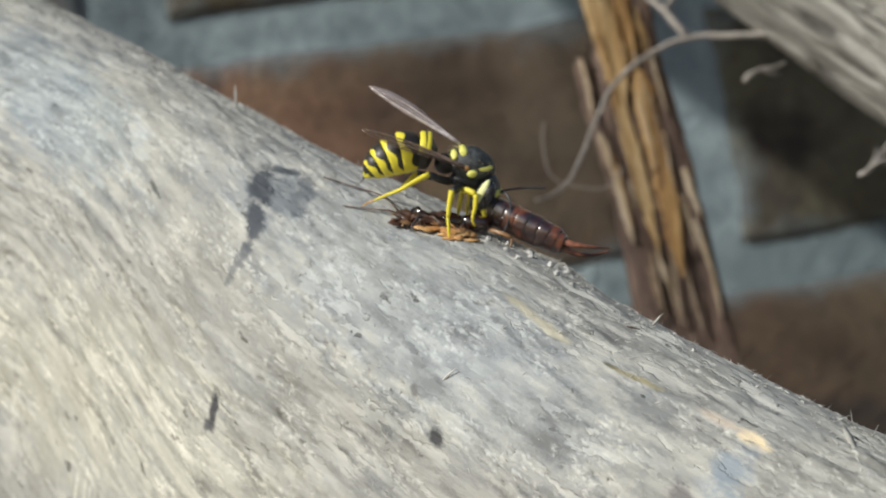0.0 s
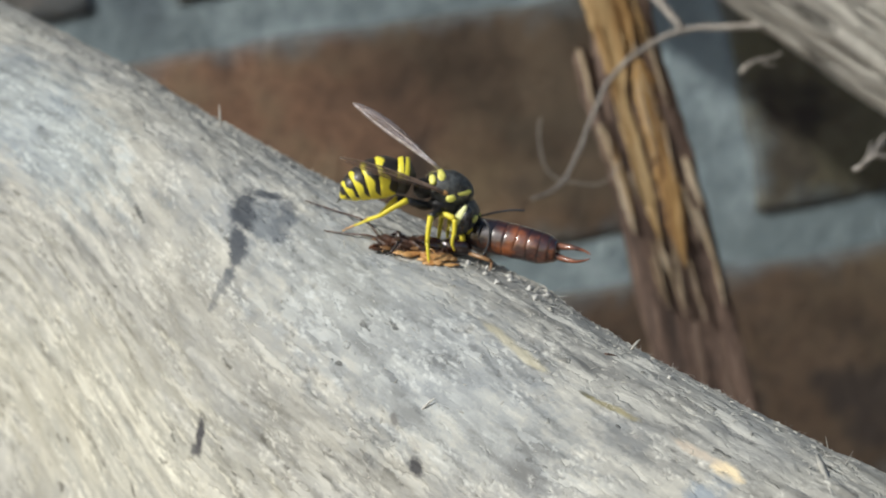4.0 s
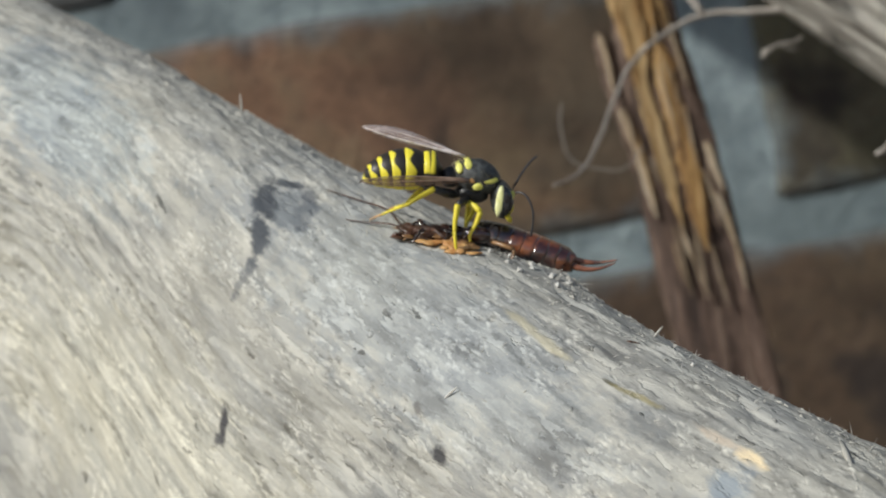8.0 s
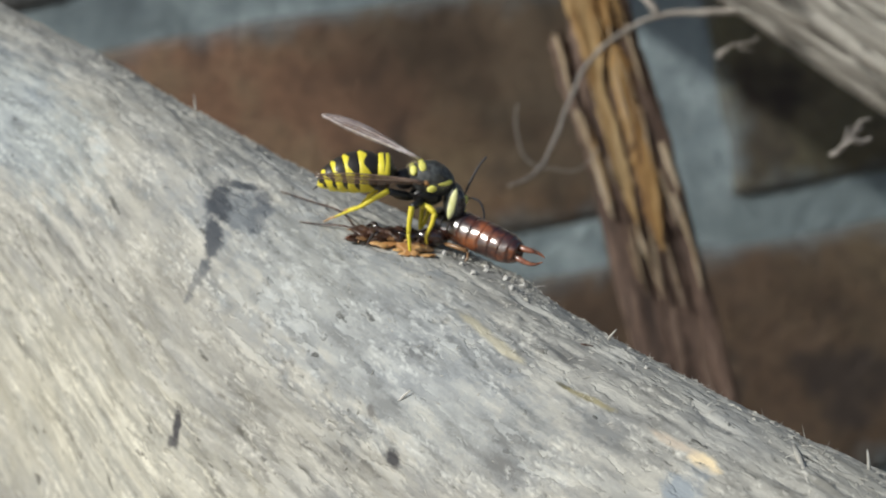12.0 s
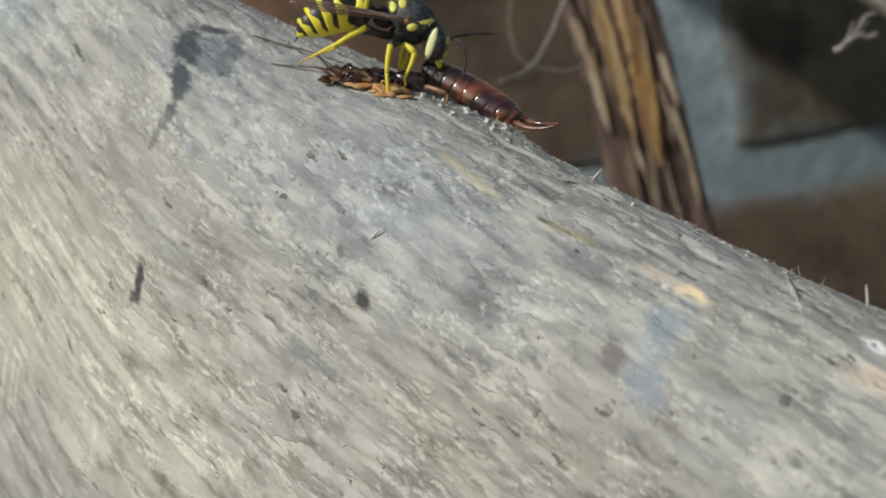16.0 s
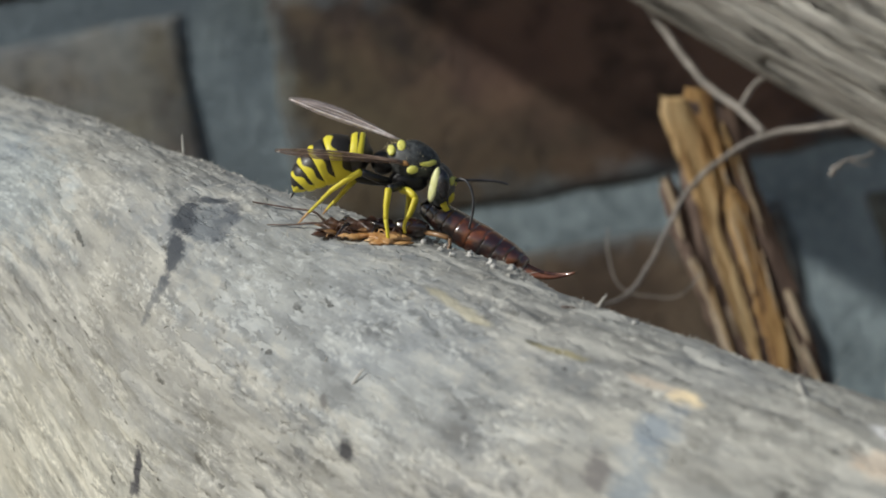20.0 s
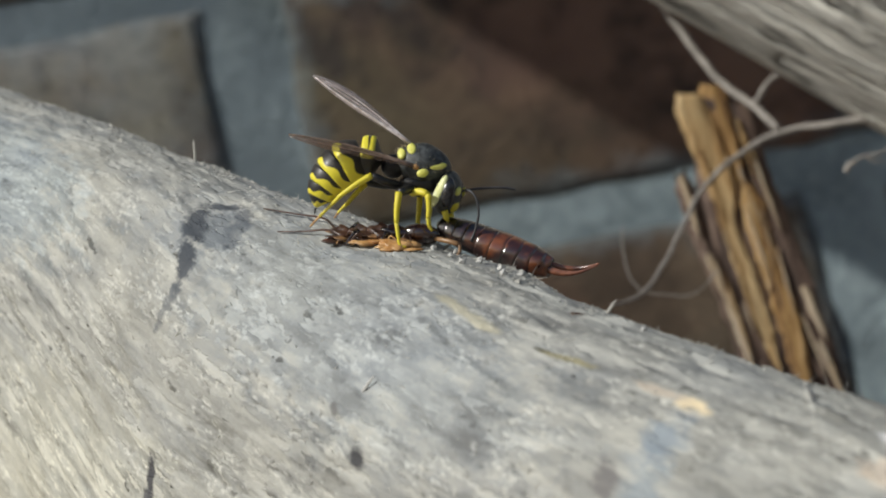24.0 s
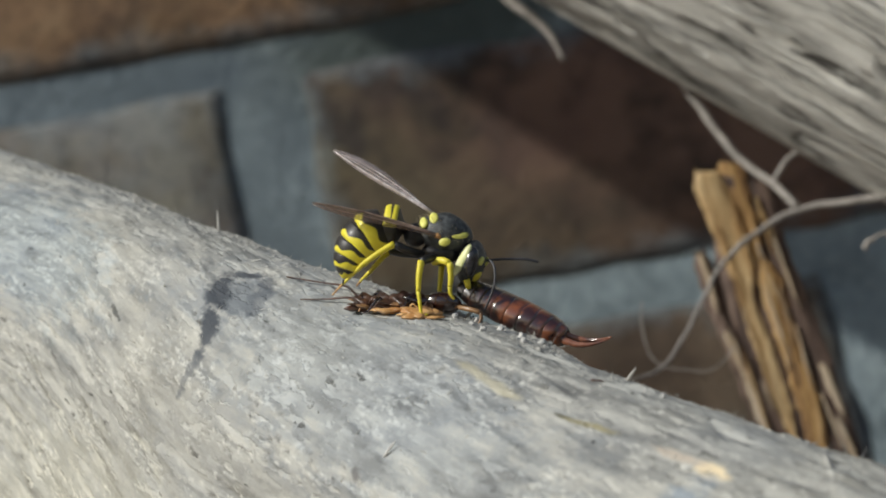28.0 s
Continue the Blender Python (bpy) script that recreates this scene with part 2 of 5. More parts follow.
def brick_material(name, low, mid, high, soot, end_dark=0.0, span=(0.050, 0.070), end_cols=((0.045, 0.034, 0.022), (0.115, 0.088, 0.058)), dust=0.0):
    m, t, b = material(name, 0.9)
    co = coords(t)
    rnd = node(t, "ShaderNodeObjectInfo").outputs["Random"]
    off = node(t, "ShaderNodeVectorMath", {0: co, 1: node(t, "ShaderNodeCombineXYZ", {0: rnd, 1: calc(t, "MULTIPLY", rnd, 7.3), 2: calc(t, "MULTIPLY", rnd, 3.1)}).outputs[0]}, operation="ADD").outputs[0]
    n0, n1, n2 = noise_of(t, off, 16, 4, 0.6), noise_of(t, off, 55, 5, 0.65), noise_of(t, off, 420, 5, 0.7)
    col = ramp(t, n1, [(0.32, low), (0.5, mid), (0.68, high)])
    col = mix(t, ramp(t, n0, [(0.42, (0, 0, 0)), (0.62, (0.75, 0.75, 0.75))]), col, tuple(c * k for c, k in zip(high, (0.95, 1.1, 1.0))))
    col = mix(t, calc(t, "MULTIPLY", ramp(t, noise_of(t, off, 40, 3, 0.6), [(0.55, (0, 0, 0)), (0.66, (1, 1, 1))]), soot), col, (0.03, 0.024, 0.022))
    col = mix(t, calc(t, "MULTIPLY", ramp(t, n2, [(0.38, (1, 1, 1)), (0.5, (0, 0, 0))]), 0.5), col, (0.05, 0.035, 0.028))
    # the face grows darker towards its right end and top
    if end_dark:
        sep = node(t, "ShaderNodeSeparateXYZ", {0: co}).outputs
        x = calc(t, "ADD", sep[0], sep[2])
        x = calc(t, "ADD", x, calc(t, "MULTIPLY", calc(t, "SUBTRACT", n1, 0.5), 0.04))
        f = node(t, "ShaderNodeMapRange", {0: x, 1: span[0], 2: span[1], 3: 0.0, 4: end_dark}).outputs[0]
        col = mix(t, f, col, ramp(t, noise_of(t, off, 48, 4, 0.6), [(0.42, end_cols[0]), (0.58, end_cols[1])]))
    # mortar smeared over the edges of the face
    ax = node(t, "ShaderNodeSeparateXYZ", {0: node(t, "ShaderNodeVectorMath", {0: co}, operation="ABSOLUTE").outputs[0]}).outputs
    rim = calc(t, "MINIMUM", calc(t, "SUBTRACT", 0.097, ax[0]), calc(t, "SUBTRACT", 0.0285, ax[2]))
    rim = calc(t, "ADD", rim, calc(t, "MULTIPLY", calc(t, "SUBTRACT", noise_of(t, off, 85, 4, 0.65), 0.5), 0.022))
    col = mix(t, calc(t, "MULTIPLY", step(t, rim, 0.0055, -0.0015), 0.62), col, ramp(t, n2, [(0.35, (0.09, 0.115, 0.13)), (0.65, (0.23, 0.285, 0.31))]))
    if dust:
        col = mix(t, calc(t, "MULTIPLY", ramp(t, n1, [(0.40, (0, 0, 0)), (0.62, (1, 1, 1))]), dust), col, (0.19, 0.235, 0.27))
    t.links.new(col, b.inputs["Base Color"])
    bump(t, b, calc(t, "ADD", n2, n1), 0.8, 0.002)
    return m


def grainy(name, c1, c2, c3, scale, rough=0.9, depth=0.002, strength=0.6):
    m, t, b = material(name, rough)
    co = coords(t)
    n1, n2 = noise_of(t, co, scale, 6, 0.65), noise_of(t, co, scale * 9, 4, 0.7)
    col = mix(t, 0.35, ramp(t, n1, [(0.3, c1), (0.52, c2), (0.72, c3)]), ramp(t, n2, [(0.3, c1), (0.7, c3)]))
    t.links.new(col, b.inputs["Base Color"])
    bump(t, b, calc(t, "ADD", n1, n2), strength, depth)
    return m


M_BRICKS = [
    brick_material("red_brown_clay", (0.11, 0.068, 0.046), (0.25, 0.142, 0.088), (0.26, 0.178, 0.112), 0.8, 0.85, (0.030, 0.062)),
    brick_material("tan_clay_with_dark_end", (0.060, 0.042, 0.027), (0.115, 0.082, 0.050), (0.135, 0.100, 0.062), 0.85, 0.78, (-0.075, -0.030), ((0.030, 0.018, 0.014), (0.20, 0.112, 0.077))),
    brick_material("olive_brown_clay", (0.115, 0.094, 0.074), (0.21, 0.172, 0.138), (0.29, 0.243, 0.198), 0.7, dust=0.4),
    brick_material("tan_clay", (0.13, 0.08, 0.045), (0.24, 0.145, 0.078), (0.29, 0.19, 0.105), 0.6),
    brick_material("dark_olive_clay", (0.045, 0.039, 0.026), (0.092, 0.079, 0.052), (0.16, 0.135, 0.09), 0.85),
    brick_material("brown_clay", (0.055, 0.035, 0.023), (0.102, 0.066, 0.041), (0.135, 0.093, 0.060), 0.8),
]


def mortar():
    """Blue-grey mortar: one dark green patch and three darker grey-blue ones over joints."""
    m, t, b = material("grey_mortar", 0.92)
    co = coords(t)
    n1, n2 = noise_of(t, co, 55, 6, 0.65), noise_of(t, co, 480, 4, 0.7)
    stops = (0.09, 0.118, 0.134), (0.262, 0.330, 0.350), (0.455, 0.54, 0.555)
    col = mix(t, 0.35, ramp(t, n1, [(0.3, stops[0]), (0.52, stops[1]), (0.72, stops[2])]), ramp(t, n2, [(0.3, stops[0]), (0.7, stops[2])]))
    for x, z, rx, rz, c, k in JOINT_PATCHES:
        p = node(t, "ShaderNodeVectorMath", {0: co, 1: (x, 0.0, z)}, operation="SUBTRACT").outputs[0]
        p = scaled(t, p, 1 / rx, 0.0, 1 / rz)
        d = calc(t, "ADD", node(t, "ShaderNodeVectorMath", {0: p}, operation="LENGTH").outputs["Value"], calc(t, "MULTIPLY", calc(t, "SUBTRACT", n1, 0.5), 2.0))
        col = mix(t, calc(t, "MULTIPLY", step(t, d, 1.3, 0.5), k), col, c)
    t.links.new(col, b.inputs["Base Color"])
    bump(t, b, calc(t, "ADD", n1, n2), 0.6, 0.004)
    return m


JOINT_PATCHES = [(0.025, 0.155, 0.060, 0.018, (0.045, 0.058, 0.048), 0.85), (-0.012, 0.125, 0.016, 0.042, (0.13, 0.165, 0.19), 0.7), (-0.045, 0.155, 0.040, 0.014, (0.12, 0.155, 0.185), 0.7),
        (0.140, 0.018, 0.050, 0.016, (0.15, 0.19, 0.20), 0.6)]
M_MORTAR = mortar()
# ground out of view: brown picked for how much sun it bounces up
M_GROUND = grainy("bounce_brown", (0.12, 0.098, 0.078), (0.19, 0.158, 0.126), (0.26, 0.22, 0.18), 25)


def stalk_wood(name, c0, c1, c2, c3):
    """Split dry wood: fine streaks along it over broader ones, with dark gaps between the fibres."""
    m, t, b = material(name, 0.72)
    co = coords(t)
    w = node(t, "ShaderNodeTexNoise", {"Vector": co, "Scale": 160.0, "Detail": 2.0}).outputs[1]
    w = node(t, "ShaderNodeVectorMath", {0: w, 1: (0.0016, 0.0016, 0.004)}, operation="MULTIPLY").outputs[0]
    co = node(t, "ShaderNodeVectorMath", {0: co, 1: w}, operation="ADD").outputs[0]
    n1 = noise_of(t, scaled(t, co, 560, 560, 34), 1.0, 5, 0.65)
    n2 = noise_of(t, scaled(t, co, 1700, 1700, 110), 1.0, 3, 0.6)
    f = calc(t, "ADD", calc(t, "MULTIPLY", n1, 0.68), calc(t, "MULTIPLY", n2, 0.32))
    col = ramp(t, f, [(0.37, c0), (0.44, c1), (0.52, c2), (0.66, c3)])
    col = mix(t, ramp(t, noise_of(t, scaled(t, co, 300, 300, 120), 1.0, 4, 0.7), [(0.60, (0, 0, 0)), (0.70, (0.6, 0.6, 0.6))]), col, c0)
    t.links.new(col, b.inputs["Base Color"])
    bump(t, b, f, 1.0, 0.0009)
    return m


M_STALK = stalk_wood("dry_stalk_wood", (0.10, 0.052, 0.022), (0.34, 0.21, 0.085), (0.50, 0.345, 0.165), (0.62, 0.48, 0.28))
M_ORANGE = stalk_wood("ochre_stalk_wood", (0.07, 0.034, 0.014), (0.23, 0.122, 0.043), (0.41, 0.245, 0.09), (0.53, 0.37, 0.18))
M_PALE = stalk_wood("pale_stalk_wood", (0.16, 0.10, 0.06), (0.36, 0.27, 0.17), (0.50, 0.40, 0.28), (0.60, 0.52, 0.41))
M_BARK = stalk_wood("dark_bark", (0.022, 0.014, 0.011), (0.060, 0.037, 0.028), (0.125, 0.080, 0.060), (0.25, 0.18, 0.14))
M_FIBRE = grainy("dry_fibre", (0.36, 0.35, 0.315), (0.46, 0.45, 0.405), (0.58, 0.565, 0.51), 500, 0.8, 0.0001)
M_TENDRIL = grainy("grey_tendril", (0.15, 0.135, 0.12), (0.30, 0.275, 0.25), (0.52, 0.48, 0.43), 420, 0.8, 0.0003)


# ---------------------------------------------------------------- mesh helpers
def link(name, bm, mat, parent=None, label="", smooth=True, origin=None):
    me = bpy.data.meshes.new(name)
    if origin is not None:
        bmesh.ops.translate(bm, verts=bm.verts, vec=-Vector(origin))
    bm.normal_update()
    bm.to_mesh(me)
    bm.free()
    for f in me.polygons:
        f.use_smooth = smooth
    for m in (mat if isinstance(mat, (list, tuple)) else [mat]):
        me.materials.append(m)
    ob = new(name, me)
    if origin is not None:
        ob.location = Vector(origin)
    if parent is not None:
        ob.parent = parent
    if label:
        ob["label"] = label
    return ob


def part(name, bm, mat, parent, label="", smooth=True, origin=None):
    return link(name, bm, mat, parent, label, smooth, origin)


def rings_to_mesh(rings, uv=True, cap=True):
    """A skin over rings of points, in mm; u runs along, v round."""
    bm = bmesh.new()
    lay = bm.loops.layers.uv.new("UVMap")
    n = len(rings[0])
    vs = [[bm.verts.new(Vector(p) * MM) for p in r] for r in rings]
    for i in range(len(rings) - 1):
        for j in range(n):
            k = (j + 1) % n
            f = bm.faces.new((vs[i][j], vs[i][k], vs[i + 1][k], vs[i + 1][j]))
            q = ((i, j), (i, j + 1), (i + 1, j + 1), (i + 1, j))
            for l, (a, b) in zip(f.loops, q):
                l[lay].uv = (a / (len(rings) - 1), b / n)
    if cap:
        bm.faces.new(vs[0][::-1])
        bm.faces.new(vs[-1])
    return bm


def tube(pts, radii, sides=8, flat=1.0, side=None):
    """A bent, tapered tube through points, in mm."""
    pts = [Vector(p) for p in pts]
    rings = []
    ref = Vector(side) if side else Vector((0.13, 1, 0.21))
    for i, p in enumerate(pts):
        d = (pts[min(i + 1, len(pts) - 1)] - pts[max(i - 1, 0)]).normalized()
        x = d.cross(ref).normalized()
        y = x.cross(d).normalized()
        r = radii[i] if isinstance(radii, (list, tuple)) else radii
        rings.append([p + x * r * math.cos(a) + y * r * flat * math.sin(a) for a in (2 * math.pi * k / sides for k in range(sides))])
    return rings_to_mesh(rings)


def smooth_line(pts, n=6):
    """Catmull-Rom through points."""
    p = [Vector(q) for q in pts]
    p = [p[0] * 2 - p[1]] + p + [p[-1] * 2 - p[-2]]
    out = []
    for i in range(1, len(p) - 2):
        for k in range(n):
            s = k / n
            a, b, c, d = p[i - 1:i + 3]
            out.append(0.5 * ((2 * b) + (c - a) * s + (2 * a - 5 * b + 4 * c - d) * s * s + (3 * b - a - 3 * c + d) * s ** 3))
    return out + [p[-2]]


def box(x0, x1, y0, y1, z0, z1):
    bm = bmesh.new()
    v = [bm.verts.new((x, y, z)) for x in (x0, x1) for y in (y0, y1) for z in (z0, z1)]
    for q in ((0, 1, 3, 2), (4, 6, 7, 5), (0, 4, 5, 1), (2, 3, 7, 6), (0, 2, 6, 4), (1, 5, 7, 3)):
        bm.faces.new([v[i] for i in q])
    return bm


# ---------------------------------------------------------------- ground and wall
GROUND = -0.245
WALL_Y = 0.3629
bm = bmesh.new()
g = [bm.verts.new((x, y, GROUND)) for x, y in ((-60, -60), (60, -60), (60, 60), (-60, 60))]
bm.faces.new(g)
tagged(link("ground", bm, M_GROUND, smooth=False), "unseen ground in front of the brick wall, dull brown to set the bounce light", "ground", kind="structure")

bm = box(-0.9, 0.9, WALL_Y + 0.001, WALL_Y + 0.1, GROUND - 0.02, 1.2)
wall = tagged(link("wall_north", bm, M_MORTAR, smooth=False), "old brick wall with wide blue-grey mortar joints", "wall", kind="structure")


# ---------------------------------------------------------------- the timber that the insects stand on
AX, UP, FR = Vector((0.4681, -0.7432, -0.4781)), Vector((0.2548, -0.4045, 0.8783)), Vector((-0.8461, -0.533, 0.0))
CORE = Vector((6.275, 6.711, -4.283))
ROUND = 11.66


def timber_at(u, s, lift=0.0):
    """A place on the timber, in mm: u along it, s over its crown to the front."""
    q = ROUND * math.pi / 2
    if abs(s) <= q:
        f, z, nf, nz = ROUND * math.sin(s / ROUND), ROUND * math.cos(s / ROUND), math.sin(s / ROUND), math.cos(s / ROUND)
    else:
        sg = 1 if s > 0 else -1
        f, z, nf, nz = sg * ROUND, -(abs(s) - q), sg, 0
    n = FR * nf + UP * nz
    return CORE + AX * u + FR * f + UP * z + n * lift, n


def grain_at(u, s):
    """Across-the-grain coordinate: the fibres run along the rail and swirl round a knot near its far end."""
    return s - 0.06 * u + 10.5 * math.exp(-((u + 58.0) ** 2 + (s - 30.0) ** 2) / 484.0)


def smooth_step(x, low, high):
    x = min(1.0, max(0.0, (x - low) / (high - low)))
    return x * x * (3 - 2 * x)


def flakes(u, c):
    """Torn layers of fibre, one over the other: height in mm, frayed edge, pit under the edge, shade of the layer."""
    x, y = u * 0.21, c * 1.05
    f = noise.noise((x, y, 3.0)) + 0.42 * noise.noise((x * 2.3, y * 2.1, 5.0)) + 0.26 * noise.noise((x * 6.5, y * 4.2, 8.0)) + 0.10 * noise.noise((x * 15, y * 8, 9.0))
    f = f * 1.25 + 10.3
    lev = math.floor(f)
    fr = f - lev
    torn = smooth_step(noise.noise((u * 0.16, c * 0.35, 17.0)) + 0.5 * noise.noise((u * 0.9, c * 1.4, 31.0)), -0.12, 0.30)
    h = 0.095 * (lev - 10 + smooth_step(fr, 0.72, 1.0)) * (0.45 + 0.55 * torn)
    lip = torn * (1 - smooth_step(fr, 0.10, 0.34))
    pit = torn * smooth_step(fr, 0.42, 0.62) * (1 - smooth_step(fr, 0.78, 0.9)) * smooth_step(noise.noise((u * 1.1, c * 2.0, 41.0)), 0.05, 0.35)
    return h - 0.10 * pit, lip, pit, noise.cell((lev * 3.7 + 0.5 + math.floor(x * 0.7), math.floor(y * 0.6) + 0.5, 0.5)) * 0.5 + 0.5


def relief(u, s, layers=None):
    if not (-95 < u < 52 and -18 < s < 41):
        return 0.0
    c = grain_at(u, s)
    h = (layers or flakes(u, c))[0] + 0.13 * noise.fractal((u * 0.22, c * 0.9, 3.0), 1.0, 2.0, 3)
    h += 0.40 * noise.noise((u * 0.06, s * 0.09, 1.0)) + 0.10 * noise.noise((u * 0.4, s * 0.5, 21.0)) + 0.04 * noise.noise((u * 2.4, c * 4.2, 11.0))
    h += 0.5 * math.exp(-((u + 7.0) / 4.0) ** 2 - ((s + 6.0) / 2.5) ** 2) + 0.5 * math.exp(-((u - 30.0) / 9.0) ** 2 - ((s + 5.0) / 4.0) ** 2)
    h += 0.9 * math.exp(-((u + 24.0) / 12.0) ** 2 - ((s + 8.0) / 2.0) ** 2) + 0.7 * math.exp(-((u - 33.0) / 10.0) ** 2 - ((s + 8.0) / 2.0) ** 2)
    return h


def timber():
    us = [-560 + 18 * i for i in range(26)] + [-92 + 0.25 * i for i in range(563)] + [50 + 18 * i for i in range(28)]
    ss = [-60, -50, -40, -30, -24, -20] + [-17 + 0.17 * i for i in range(332)] + [40, 46, 54, 60]
    nu, ns = len(us), len(ss)
    co, layer, uv, grain = [], [], [], []
    for u in us:
        for s in ss:
            c = grain_at(u, s)
            inside = -95 < u < 52 and -18 < s < 41
            lay = flakes(u, c) if inside else (0.0, 0.0, 0.0, 0.5)
            co.append(timber_at(u, s, relief(u, s, lay))[0] * MM)
            layer += [lay[1], lay[2], lay[3], 1.0]
            uv.append((u * MM, s * MM))
            grain.append((u * MM, c * MM))
    faces = [(i * ns + j, (i + 1) * ns + j, (i + 1) * ns + j + 1, i * ns + j + 1) for i in range(nu - 1) for j in range(ns - 1)]
    faces += [(i * ns + ns - 1, (i + 1) * ns + ns - 1, (i + 1) * ns, i * ns) for i in range(nu - 1)]
    faces += [tuple(range(ns)), tuple(range(nu * ns - 1, (nu - 1) * ns - 1, -1))]
    me = bpy.data.meshes.new("timber_rail")
    me.from_pydata(co, [], faces)
    corner = np.zeros(len(me.loops), dtype=np.int32)
    me.loops.foreach_get("vertex_index", corner)
    for name, values in (("UVMap", uv), ("Grain", grain)):
        me.uv_layers.new(name=name).data.foreach_set("uv", np.array(values, dtype=np.float32)[corner].ravel())
    me.color_attributes.new("Flake", "FLOAT_COLOR", "POINT").data.foreach_set("color", layer)
    me.polygons.foreach_set("use_smooth", [True] * len(me.polygons))
    me.materials.append(M_LOG)
    return new("timber_rail", me)


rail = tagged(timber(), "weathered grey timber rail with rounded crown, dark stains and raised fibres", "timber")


def loose_fibres(target):
    """Short broken fibres and frayed tufts standing on the crown."""
    rng = random.Random(4)
    bm = bmesh.new()
    for k in range(5200):
        u, s = (rng.uniform(-85, 48) if k < 4300 else rng.gauss(-5.0, 4.5)), (rng.gauss(-4.0, 3.2) if k % 3 else rng.uniform(-6, 38))
        if noise.noise((u * 0.25, s * 0.4, 4.0)) < -0.05:
            continue
        p, n = timber_at(u, s, relief(u, s) - 0.03)
        along = (AX * rng.gauss(0.35, 0.6) + n.cross(AX) * rng.gauss(0, 0.5) + n * abs(rng.gauss(0.08, 0.28))).normalized()
        ln = rng.uniform(0.2, 0.7) * (2.0 if rng.random() < 0.04 else 1)
        w = rng.uniform(0.025, 0.06)
        side = along.cross(n).normalized() * w
        v = [bm.verts.new(q * MM) for q in (p - side, p + side, p + n * w * 1.3, p + along * ln)]
        for q in ((0, 1, 3), (1, 2, 3), (2, 0, 3)):
            bm.faces.new([v[i] for i in q])
    # frayed tufts along the crown
    for k in range(1500):
        u = rng.uniform(-85, 48)
        s = rng.gauss(-6.5, 2.2) if u > -22 else rng.gauss(-4.8, 2.6)
        dens = noise.noise((u * 0.22, s * 0.3, 7.0)) + 0.5 * math.exp(-((u + 5) / 7.0) ** 2) + 0.5 * math.exp(-((u + 50) / 20.0) ** 2)
        if dens < rng.uniform(-0.05, 0.5):
            continue
        r = rng.uniform(0.05, 0.13) * (1.5 if rng.random() < 0.15 else 1.0)
        p, n = timber_at(u, s, relief(u, s) + r * 0.25)
        q = [p + (AX * x * rng.uniform(1.2, 3.6) + n.cross(AX) * y * rng.uniform(0.5, 1.4) + n * z * rng.uniform(0.5, 1.3)) * r for x, y, z in ((1, 0, 0), (-1, 0, 0), (0, 1, 0), (0, -1, 0), (0, 0, 1), (0, 0, -1))]
        v = [bm.verts.new(x * MM) for x in q]
        for f in ((0, 2, 4), (2, 1, 4), (1, 3, 4), (3, 0, 4), (2, 0, 5), (1, 2, 5), (3, 1, 5), (0, 3, 5)):
            bm.faces.new([v[i] for i in f])
    return part("loose_fibre", bm, M_FIBRE, target, "fine pale broken wood fibres", smooth=False)


tagged(loose_fibres(rail), kind="stuff")


# ---------------------------------------------------------------- the timber behind
def timber_behind():
    ax = Vector((0.6949, -0.1341, -0.7065)).normalized()
    mid = Vector((75.2, 114.0, 67.2))
    e1 = Vector((0.68, 0.0, 0.74))
    e1 = (e1 - ax * e1.dot(ax)).normalized()
    e2 = ax.cross(e1)
    us = [-1560 + 60 * i for i in range(25)] + [-75 + 1.5 * i for i in range(120)] + [110 + 25 * i for i in range(14)]
    n, rad = 300, 29.0
    bm = bmesh.new()
    lay, lay2 = bm.loops.layers.uv.new("UVMap"), bm.loops.layers.uv.new("Grain")
    rows = []
    for u in us:
        row = []
        for j in range(n):
            a = 2 * math.pi * j / n
            ca, sa, bend = math.cos(a), math.sin(a), 0.25 * noise.noise((u * 0.03, 3.0, 1.0))
            h = 0.7 * noise.noise((u * 0.01, ca * 1.3, sa * 1.3)) + 0.5 * noise.fractal((u * 0.02 + bend, ca * 14, sa * 14), 1.0, 2.0, 3)
            crack = noise.noise((u * 0.012, ca * 9 + bend, sa * 9))
            h -= 1.6 * max(0.0, 1 - abs(crack) / 0.07) * max(0.0, noise.noise((u * 0.02, ca * 3, sa * 3)) + 0.25)
            row.append(bm.verts.new((mid + ax * u + (e1 * math.cos(a) + e2 * math.sin(a)) * (rad + h)) * MM))
        rows.append(row)
    for i in range(len(us) - 1):
        for j in range(n):
            k = (j + 1) % n
            f = bm.faces.new((rows[i][j], rows[i][k], rows[i + 1][k], rows[i + 1][j]))
            for l, (p, q) in zip(f.loops, ((i, j), (i, j + 1), (i + 1, j + 1), (i + 1, j))):
                l[lay].uv = l[lay2].uv = (us[p] * MM, 2 * math.pi * rad * q / n * MM)
    bm.faces.new(rows[0][::-1])
    bm.faces.new(rows[-1])
    bmesh.ops.recalc_face_normals(bm, faces=bm.faces)
    return link("timber_pole", bm, M_LOG2)


tagged(timber_behind(), "weathered round grey pole leaning against the brick wall", "timber")


